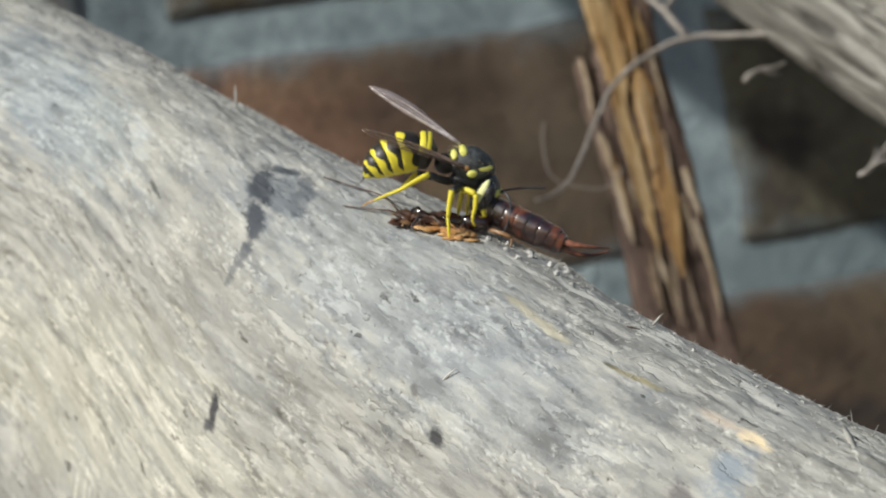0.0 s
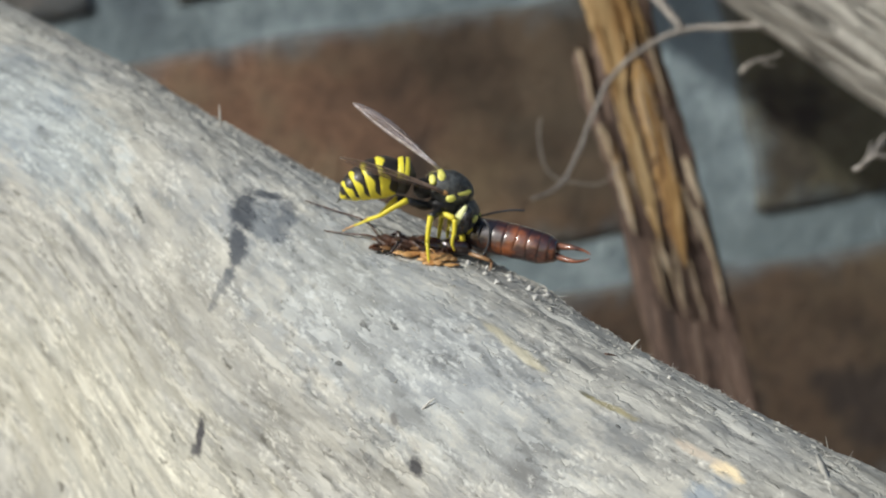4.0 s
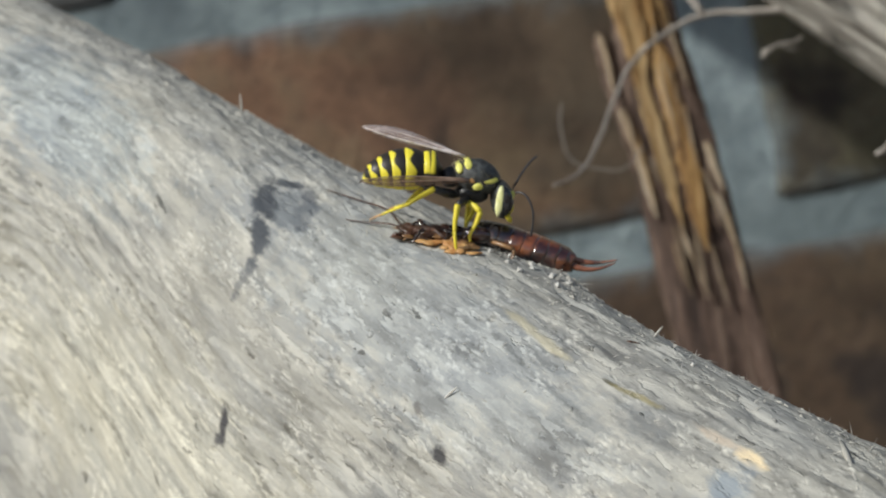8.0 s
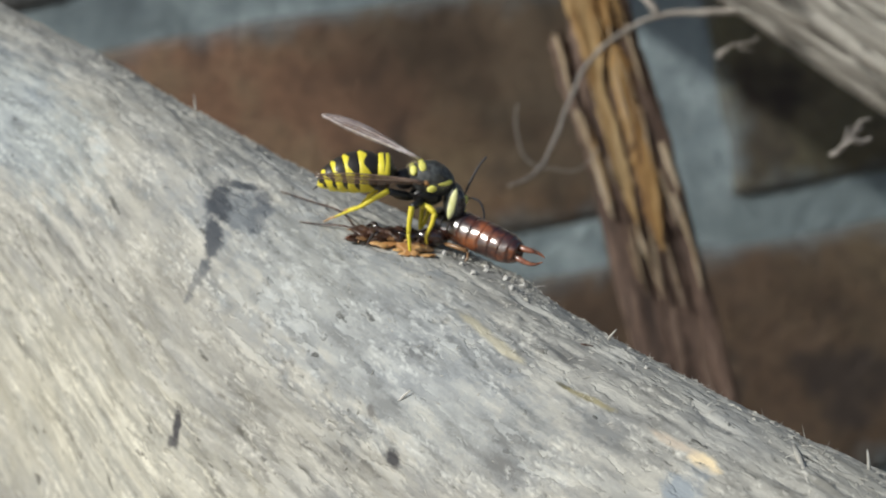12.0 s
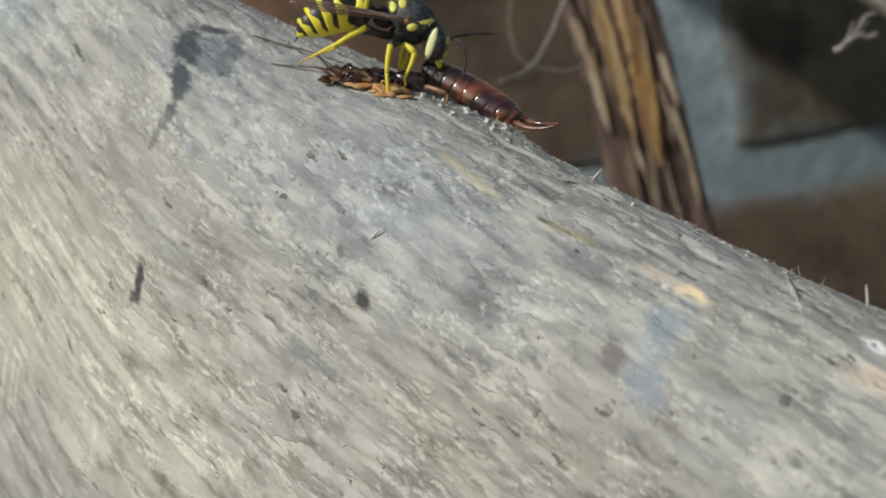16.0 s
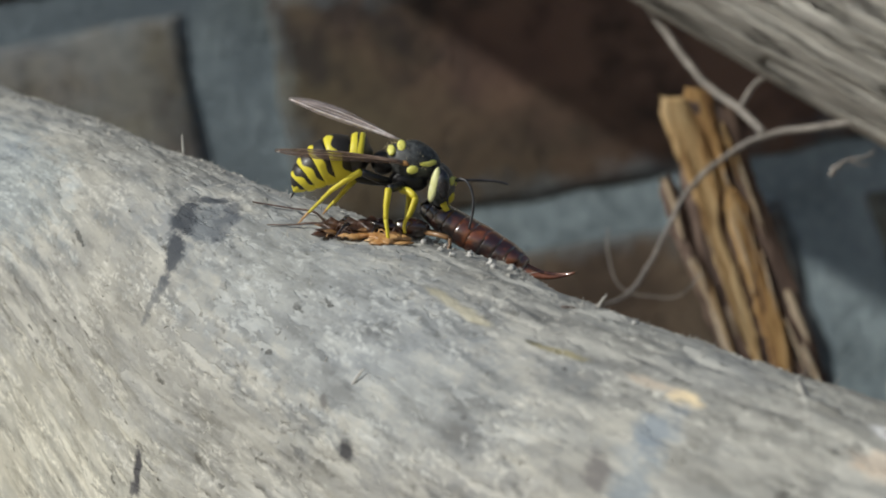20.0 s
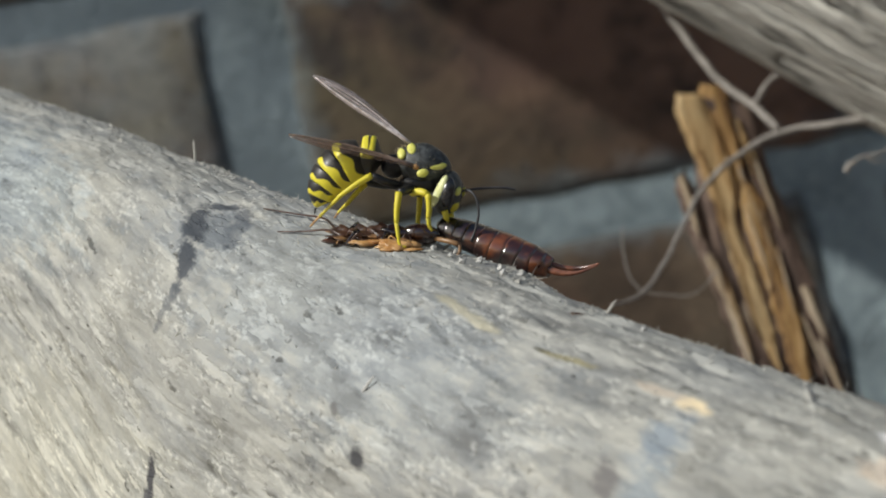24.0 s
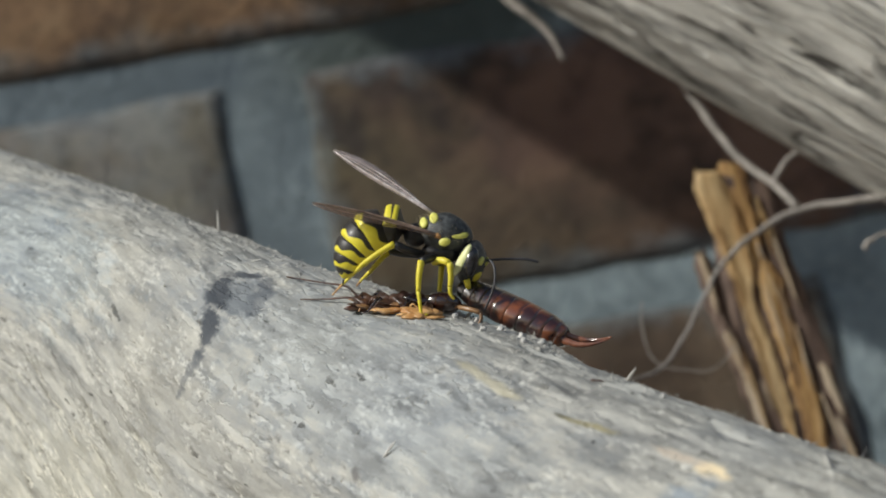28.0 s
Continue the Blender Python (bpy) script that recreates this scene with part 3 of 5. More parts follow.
# ---------------------------------------------------------------- dry stalk
def stalk():
    top, low = Vector((49.2, 145, 54.0)), Vector((54.0, 146, 0.0))
    d = (low - top) / 54.0
    root = tagged(new("dry_stalk"), "split dry plant stalk with torn brown bark and a broken top", "plant stalk")
    root.location = (top + d * 299.0) * MM
    base = root.location.copy()
    rng = random.Random(7)

    def strip(name, way, y, thick, label="", mat=None, m=110):
        """A long splint; way gives its two edges at some depths below the top."""
        rings = []
        z0, z1 = way[0][0], way[-1][0]
        for i in range(m):
            z = z0 + (z1 - z0) * (i / (m - 1)) ** (1.6 if z1 > 100 else 1.0)
            k = max(j for j in range(len(way) - 1) if way[j][0] <= z + 1e-6)
            f = (z - way[k][0]) / (way[k + 1][0] - way[k][0])
            x0, x1 = (way[k][j] + (way[k + 1][j] - way[k][j]) * f for j in (1, 2))
            seed = way[0][1]
            c = top + d * z
            k2 = min(1.0, (x1 - x0) * 0.6)
            a = x0 + k2 * (0.25 * noise.noise((z * 0.12, seed, 2.0)) + 0.30 * noise.noise((z * 0.6, seed, 4.0)) + 0.22 * noise.noise((z * 2.1, seed, 7.0)))
            b = x1 + k2 * (0.25 * noise.noise((z * 0.15, seed, 5.0)) + 0.30 * noise.noise((z * 0.6, seed, 6.0)) + 0.22 * noise.noise((z * 2.1, seed, 8.0)))
            taper = min(1.0, 0.75 + i / 12.0)
            if z1 < 100:
                taper *= min(1.0, 0.2 + 4.0 * (m - 1 - i) / m)
            mx, hw = (a + b) / 2, (b - a) / 2 * taper
            ring = []
            for j in range(16):
                t = 2 * math.pi * j / 16
                rr = 1 + 0.35 * noise.noise((math.cos(t) * 2.4 + seed, math.sin(t) * 2.4, z * 0.16))
                jag = min(2.4, 1.1 * (x1 - x0)) * noise.noise((j * 0.9, seed, 9.0)) if i == 0 else 0.0
                cx, sx = math.cos(t), math.sin(t)
                ring.append(c + Vector((mx + hw * math.copysign(abs(cx) ** 0.5, cx), y + thick * math.copysign(abs(sx) ** 0.6, sx) * rr, jag)))
            rings.append(ring)
        bm = rings_to_mesh(rings)
        bmesh.ops.translate(bm, verts=bm.verts, vec=-base)
        return part(name, bm, mat or M_STALK, root, label)

    strip("stem", [(1.6, -3.2, 5.0), (9, -3.2, 5.5), (14, -4.6, 5.4), (20, -5.5, 5.5), (25, -5.5, 6.0), (32, -5.7, 5.8), (42, -6.3, 5.8), (299, -6.2, 5.8)], 2.0, 2.4, "dark red-brown bark", M_BARK)
    strip("torn_bark", [(10.8, -6.8, -4.7), (17.6, -7.1, -4.6), (24, -6.3, -4.0), (36, -5.6, -3.8)], 0.6, 0.8, "dark torn bark edge", M_BARK)
    strip("torn_bark", [(3.0, 2.9, 5.5), (9, 3.0, 5.6), (14, 2.4, 5.2), (24, 3.0, 6.1), (34, 3.6, 6.0), (298, 3.8, 6.0)], 0.3, 0.9, "dark torn bark edge", M_BARK)
    strip("wood_strip", [(0.9, -3.9, 0.0), (5.5, -3.9, 0.5), (9, -3.5, 0.7), (13.7, -3.1, 0.6), (16, -3.0, -0.8), (18.4, -3.1, -1.1), (25, -2.7, -0.6), (31, -2.6, -0.7), (37, -2.5, -1.1), (40.5, -2.0, -1.4)], -0.3, 0.6, "pale yellow split wood")
    strip("wood_strip", [(-0.1, -0.3, 3.6), (5.5, -0.3, 2.6), (9, 0.0, 2.7), (13.2, 0.5, 2.0)], 0.0, 0.6, "brown split wood", M_ORANGE)
    strip("wood_strip", [(14.2, 0.6, 2.6), (16, 0.0, 3.0), (18.4, -0.2, 3.0), (25, 0.0, 2.6), (31, 0.1, 2.9), (37, -0.5, 2.2), (42.5, 0.1, 1.5)], -0.5, 0.55, "ochre split wood", M_ORANGE)
    strip("splinter", [(10.8, -6.4, -5.6), (14, -6.2, -5.4), (19, -6.3, -5.8)], -0.3, 0.35, "pale torn wood splinter", M_PALE)
    strip("splinter", [(21.5, -6.2, -5.2), (25, -5.9, -4.6), (29, -5.2, -4.6)], -0.3, 0.4, "pale torn wood splinter", M_PALE)
    strip("splinter", [(28, -5.6, -4.8), (33, -5.4, -4.5), (37, -5.0, -4.6)], -0.4, 0.35, "pale torn wood splinter", M_PALE)
    strip("splinter", [(28, 4.1, 5.0), (31.5, 4.3, 5.4), (35, 4.9, 5.4)], -0.8, 0.3, "pale torn wood splinter", M_PALE)
    strip("splinter", [(35, 3.9, 4.5), (38, 4.1, 5.0), (43, 4.7, 5.0)], -0.8, 0.3, "pale torn wood splinter", M_PALE)
    for k in range(34):
        z = rng.uniform(1.5, 44.0)
        ln = rng.uniform(3.0, 11.0)
        right = 2.6 + 0.03 * z if rng.random() < 0.8 else 5.0
        x = rng.uniform(-3.3 if z < 20 else -5.2, right)
        w, lean = rng.uniform(0.08, 0.22), rng.gauss(0.0, 0.35)
        wood = (M_PALE, M_STALK, M_ORANGE, M_BARK)[rng.choice((0, 0, 1, 1, 2) if z < 30 else (0, 0, 3))]
        strip("wood_fibre", [(z, x - w, x + w), (z + ln * 0.5, x - w * 1.4 + lean * 0.5, x + w * 1.2 + lean * 0.5), (z + ln, x - w * 0.3 + lean, x + w * 0.3 + lean)], -0.85 - rng.uniform(0, 0.2), 0.16, "", wood, 24)
    return root


stalk()


# ---------------------------------------------------------------- tendrils
def tendril(name, lines, label, group="dry tendrils"):
    root = tagged(new(name), label, "tendril", group)
    root.location = Vector(lines[0][0][0]) * MM
    for pts, r0, r1 in lines:
        q = smooth_line(pts, 7)
        q = [p + Vector((noise.noise(p * 0.3), noise.noise(p * 0.3 + Vector((9, 0, 0))), noise.noise(p * 0.3 + Vector((0, 9, 0))))) * 0.25 for p in q]
        bm = tube(q, [r0 + (r1 - r0) * i / (len(q) - 1) for i in range(len(q))], 7)
        bmesh.ops.translate(bm, verts=bm.verts, vec=-root.location)
        part("stem", bm, M_TENDRIL, root)
    return root


V3 = Vector
tendril("dry_tendril", [
    ([(27.0, 103, 21.2), (30.6, 106, 22.2), (34.2, 110, 25.3), (38.5, 117, 30.7), (41.2, 120, 34.3), (44.5, 122, 37.3), (48.8, 122, 39.6), (53.3, 121, 40.7), (57.3, 119, 40.1), (61.4, 117, 39.2), (67.0, 117, 38.4)], 0.16, 0.50),
    ([(36.0, 134, 79.0), (39.8, 132, 74.1), (41.7, 131, 69.9), (43.3, 130, 64.7), (45.2, 128, 58.1), (47.6, 126, 51.1), (49.0, 125, 48.4), (51.3, 123, 44.8), (52.9, 121, 41.1)], 0.55, 0.5),
    ([(51.3, 122, 45.0), (53.6, 122, 47.2), (57.4, 121, 48.4), (61.0, 120, 50.5)], 0.36, 0.3),
    ([(31.5, 113, 31.5), (30.8, 113, 27.3), (31.8, 113, 24.4), (34.7, 113, 22.9), (37.8, 113, 22.6), (41.0, 114, 24.6)], 0.10, 0.09),
], "thin grey dried tendril crossing the stalk to the pole")
tendril("root_strand", [
    ([(66.0, 119, 43.0), (67.5, 117, 37.6), (69.0, 116, 33.4), (72.5, 115.5, 31.2), (78.0, 116, 27.0)], 0.5, 0.28),
    ([(58.6, 117, 33.6), (59.3, 117, 34.4), (60.0, 117, 34.3)], 0.36, 0.2),
    ([(59.4, 117, 34.4), (61.1, 117, 35.0), (62.9, 117, 35.0), (64.2, 117, 35.6)], 0.22, 0.10),
    ([(61.2, 117, 35.0), (62.2, 117, 34.2), (63.4, 117, 34.0)], 0.14, 0.06),
    ([(61.8, 88.5, 17.8), (63.0, 88.0, 18.3), (64.4, 87.6, 19.6), (65.8, 87.7, 20.4)], 0.32, 0.28),
    ([(64.2, 87.7, 19.4), (65.4, 87.9, 18.6), (66.8, 88.0, 18.9)], 0.4, 0.22),
    ([(63.2, 87.6, 18.6), (64.0, 87.2, 18.9), (65.3, 87.0, 19.1)], 0.3, 0.14),
    ([(62.6, 87.8, 18.2), (63.5, 87.4, 19.2), (64.1, 87.2, 20.6)], 0.2, 0.08),
    ([(64.8, 87.6, 20.0), (65.6, 87.3, 20.9), (66.9, 87.2, 21.1)], 0.22, 0.08),
    ([(22.0, 136, 84.0), (25.7, 135, 78.8), (28.6, 135, 75.1), (30.5, 135, 72.0), (31.3, 135, 68.8)], 0.9, 0.35),
], "pale frayed root fibres beside the pole")


# ---------------------------------------------------------------- insects: their shared frame
FOOT = V3((3.3, 12.4, 12.1))
I_X, I_Y, I_Z = V3((0.9805, -0.0180, -0.1955)), V3((0.0602, 0.9754, 0.2120)), V3((0.1868, -0.2196, 0.9575))
INSECT = Matrix((
    (I_X.x, I_Y.x, I_Z.x, FOOT.x * MM),
    (I_X.y, I_Y.y, I_Z.y, FOOT.y * MM),
    (I_X.z, I_Y.z, I_Z.z, FOOT.z * MM),
    (0, 0, 0, 1)))


def rest(x, y, lift=0.0):
    """The height, in the insects' frame, at which a foot at x, y meets the timber."""
    z = 6.0
    while z > -14:
        p = FOOT + I_X * x + I_Y * y + I_Z * z - CORE
        f, u = p.dot(FR), p.dot(UP)
        if (math.hypot(f, u) if u > 0 else abs(f)) < ROUND + 0.05:
            break
        z -= 0.05
    return z + lift


def stand(x, z, lift=0.08):
    """The foothold at x whose height comes nearest to z."""
    return min(((x, 0.1 * k, rest(x, 0.1 * k, lift)) for k in range(-40, 110)), key=lambda p: abs(p[2] - z))


def chitin(name, c1, c2, rough, scale=900, coat=0.1, coat_rough=0.25):
    m, t, b = material(name, rough)
    n = noise_of(t, coords(t), scale, 3, 0.6)
    t.links.new(ramp(t, n, [(0.35, c1), (0.65, c2)]), b.inputs["Base Color"])
    b.inputs["Coat Weight"].default_value = coat
    b.inputs["Coat Roughness"].default_value = coat_rough
    b.inputs["Coat IOR"].default_value = 1.75 if coat >= 1.0 else 1.5
    bump(t, b, noise_of(t, coords(t), scale * 4, 2, 0.6), 0.25, 0.00004)
    return m


M_BLACK = chitin("black_shell", (0.010, 0.010, 0.011), (0.028, 0.028, 0.03), 0.42)
M_FUZZ = chitin("dark_fuzzy_shell", (0.018, 0.020, 0.020), (0.085, 0.092, 0.092), 0.5, 2500, 0.15)
M_YELLOW = chitin("yellow_shell", (0.72, 0.60, 0.03), (0.84, 0.74, 0.08), 0.5)
M_LEMON = chitin("lemon_shell", (0.72, 0.70, 0.10), (0.82, 0.80, 0.22), 0.45)
M_CHEEK = chitin("pale_green_yellow_shell", (0.70, 0.72, 0.30), (0.84, 0.86, 0.56), 0.45)
M_EYE = chitin("dark_eye", (0.012, 0.012, 0.014), (0.03, 0.03, 0.035), 0.22, 3000, 0.6)
M_RUST = chitin("red_brown_shell", (0.026, 0.008, 0.005), (0.27, 0.072, 0.016), 0.22, 330, 1.0, 0.17)
M_DARKRUST = chitin("dark_brown_shell", (0.008, 0.005, 0.005), (0.036, 0.013, 0.009), 0.22, 500, 1.0, 0.17)
M_AMBER = chitin("amber_leg", (0.40, 0.18, 0.05), (0.68, 0.42, 0.18), 0.35, 1500, 0.4)
M_CLAW = chitin("pink_brown_claw", (0.06, 0.02, 0.014), (0.36, 0.14, 0.075), 0.14, 700, 0.8)
M_DULL = chitin("dull_brown_shell", (0.022, 0.013, 0.010), (0.085, 0.038, 0.022), 0.45, 700, 0.2)
M_TAWNY = chitin("tawny_leg", (0.14, 0.07, 0.03), (0.34, 0.19, 0.08), 0.4, 900, 0.3)


def tail_material():
    """Glossy shell, near black at its front end and red-brown behind, with paler blotches."""
    m, t, b = material("red_brown_tail_shell", 0.28)
    n = noise_of(t, coords(t), 420, 3, 0.6)
    x = node(t, "ShaderNodeSeparateXYZ", {0: coords(t)}).outputs[0]
    x = calc(t, "ADD", x, calc(t, "MULTIPLY", calc(t, "SUBTRACT", n, 0.5), 0.004))
    f = node(t, "ShaderNodeMapRange", {0: x, 1: 0.0004, 2: 0.0040, 3: 0.0, 4: 1.0}).outputs[0]
    rust = ramp(t, n, [(0.37, (0.010, 0.004, 0.004)), (0.53, (0.052, 0.014, 0.007)), (0.72, (0.30, 0.085, 0.020))])
    t.links.new(mix(t, f, (0.012, 0.007, 0.007), rust), b.inputs["Base Color"])
    b.inputs["Coat Weight"].default_value, b.inputs["Coat Roughness"].default_value, b.inputs["Coat IOR"].default_value = 1.0, 0.18, 1.9
    bump(t, b, noise_of(t, coords(t), 900, 2), 0.35, 0.00015)
    return m


M_TAIL = tail_material()
M_HAIR = chitin("pale_hair", (0.45, 0.38, 0.22), (0.6, 0.52, 0.33), 0.6)
M_ANT = chitin("black_antenna", (0.018, 0.018, 0.021), (0.055, 0.055, 0.062), 0.45)


def banded():
    """Black segment with a scalloped yellow rear band, wider towards the belly."""
    m, t, b = material("banded_shell", 0.48)
    uv = node(t, "ShaderNodeSeparateXYZ", {0: coords(t, "UV")})
    ang = calc(t, "MULTIPLY", uv.outputs[1], 2 * math.pi)
    c1 = calc(t, "COSINE", ang)
    c3 = calc(t, "COSINE", calc(t, "MULTIPLY", ang, 6.0))
    edge = calc(t, "ADD", calc(t, "MULTIPLY", c1, 0.22), calc(t, "MULTIPLY", c3, 0.10))
    edge = calc(t, "ADD", edge, 0.52)
    edge = calc(t, "ADD", edge, calc(t, "MULTIPLY", calc(t, "SUBTRACT", noise_of(t, coords(t), 700, 2), 0.5), 0.12))
    f = node(t, "ShaderNodeMapRange", {0: calc(t, "SUBTRACT", uv.outputs[0], edge), 1: -0.025, 2: 0.025, 3: 0.0, 4: 1.0}).outputs[0]
    t.links.new(mix(t, f, (0.024, 0.021, 0.018), (0.80, 0.70, 0.05)), b.inputs["Base Color"])
    b.inputs["Coat Weight"].default_value = 0.12
    b.inputs["Coat Roughness"].default_value = 0.25
    bump(t, b, noise_of(t, coords(t), 3500, 2), 0.25, 0.00004)
    return m


M_BANDED = banded()


def chest_band():
    """Black first segment: a broad yellow band, split by a black wedge on top."""
    m, t, b = material("first_band_shell", 0.46)
    uv = node(t, "ShaderNodeSeparateXYZ", {0: coords(t, "UV")})
    c1 = calc(t, "COSINE", calc(t, "MULTIPLY", uv.outputs[1], 2 * math.pi))
    wob = calc(t, "MULTIPLY", calc(t, "SUBTRACT", noise_of(t, coords(t), 700, 2), 0.5), 0.10)
    u = calc(t, "ADD", uv.outputs[0], wob)
    front = node(t, "ShaderNodeMapRange", {0: u, 1: 0.36, 2: 0.40, 3: 0.0, 4: 1.0}).outputs[0]
    half = calc(t, "MULTIPLY", c1, 0.07)
    wedge = node(t, "ShaderNodeMapRange", {0: calc(t, "SUBTRACT", calc(t, "ABSOLUTE", calc(t, "SUBTRACT", u, 0.68)), half), 1: -0.02, 2: 0.02, 3: 0.0, 4: 1.0}).outputs[0]
    low = node(t, "ShaderNodeMapRange", {0: calc(t, "ADD", c1, wob), 1: -0.12, 2: 0.02, 3: 0.0, 4: 1.0}).outputs[0]
    f = calc(t, "MULTIPLY", calc(t, "MULTIPLY", front, wedge), low)
    t.links.new(mix(t, f, (0.024, 0.021, 0.018), (0.80, 0.70, 0.05)), b.inputs["Base Color"])
    b.inputs["Coat Weight"].default_value = 0.12
    bump(t, b, noise_of(t, coords(t), 3500, 2), 0.25, 0.00004)
    return m


M_CHEST = chest_band()


def wing_material(name, tint, low, high):
    m, t, b = material(name, 0.25)
    n = noise_of(t, scaled(t, coords(t), 200, 2200, 900), 1.0, 3, 0.6)
    t.links.new(mix(t, n, tuple(c * 0.6 for c in tint), tint), b.inputs["Base Color"])
    a = node(t, "ShaderNodeMapRange", {0: n, 1: 0.35, 2: 0.65, 3: low, 4: high}).outputs[0]
    t.links.new(a, b.inputs["Alpha"])
    b.inputs["Coat Weight"].default_value = 0.6
    b.inputs["Coat Roughness"].default_value = 0.25
    bump(t, b, n, 0.6, 0.00015)
    return m


M_WING = wing_material("smoky_membrane", (0.24, 0.15, 0.095), 0.28, 0.72)
# far wing paler than the near one: its bright sheen is in the colour
M_FAR_WING = wing_material("sheen_tinted_membrane", (0.70, 0.60, 0.58), 0.12, 0.55)
M_DARK_VEIN = chitin("brown_vein", (0.16, 0.10, 0.07), (0.40, 0.29, 0.22), 0.3, 1500, 0.6)
# far wing's veins go near white: their highlight lines are painted in
M_GLINT_VEIN = chitin("painted_glint_vein", (0.50, 0.40, 0.35), (0.92, 0.86, 0.84), 0.25, 1500, 0.8)


def egg(c, r, n=20, m=12, tilt=0.0, point=(0, 0), dents=0.0):
    """An egg-shaped skin along x: centre and half sizes in mm; point narrows its back and its front."""
    c, rings = V3(c), []
    ct, st = math.cos(radians(tilt)), math.sin(radians(tilt))
    for i in range(m + 1):
        t = math.pi * i / m
        x = -math.cos(t)
        k = math.sin(t) * (1 - (point[1] if x > 0 else point[0]) * abs(x))
        k = max(k, 0.02)
        ring = []
        for j in range(n):
            a = 2 * math.pi * j / n
            d = 1 + dents * noise.noise((x * 2, math.cos(a) * 2, math.sin(a) * 2))
            p = V3((x * r[0], math.sin(a) * k * r[1] * d, math.cos(a) * k * r[2] * d))
            ring.append(c + V3((p.x * ct - p.z * st, p.y, p.x * st + p.z * ct)))
        rings.append(ring)
    return rings_to_mesh(rings)


def patch(c, r, normal, turn=0.0, n=14):
    """A small raised plate, lens-shaped, lying across normal."""
    c, nn = V3(c), V3(normal).normalized()
    x = (V3((1, 0, 0)) - nn * nn.x).normalized()
    y = nn.cross(x)
    ca, sa = math.cos(radians(turn)), math.sin(radians(turn))
    x, y = x * ca + y * sa, y * ca - x * sa
    rings = []
    for k, h in ((1.0, -0.10), (0.95, 0.03), (0.6, 0.09), (0.08, 0.11)):
        rings.append([c + x * r[0] * k * math.cos(a) + y * r[1] * k * math.sin(a) + nn * h for a in (2 * math.pi * j / n for j in range(n))])
    return rings_to_mesh(rings)


def limb(parent, name, joints, mats, radii, label=""):
    """A jointed leg: each stretch is a mesh of its own under the leg."""
    root = part(name, tube(smooth_line(joints[0], 3), [radii[0] * k for k in ([0.8] + [1.0] * (3 * (len(joints[0]) - 1) - 1) + [0.85])], 8), mats[0], parent, label)
    for pts, m, r, nm in zip(joints[1:], mats[1:], radii[1:], ("tibia", "tarsus", "claw")):
        q = smooth_line(pts, 3)
        part(nm, tube(q, [r * (1 - 0.35 * i / (len(q) - 1)) for i in range(len(q))], 8), m, root)
    return root


# ---------------------------------------------------------------- the wasp
SEG = [(1.45, 0.40, 1.46), (1.62, 1.28, 1.64), (1.12, 1.62, 1.48), (0.96, 1.45, 1.20), (0.82, 1.17, 0.84), (0.72, 0.82, 0.10)]
WASP = {}


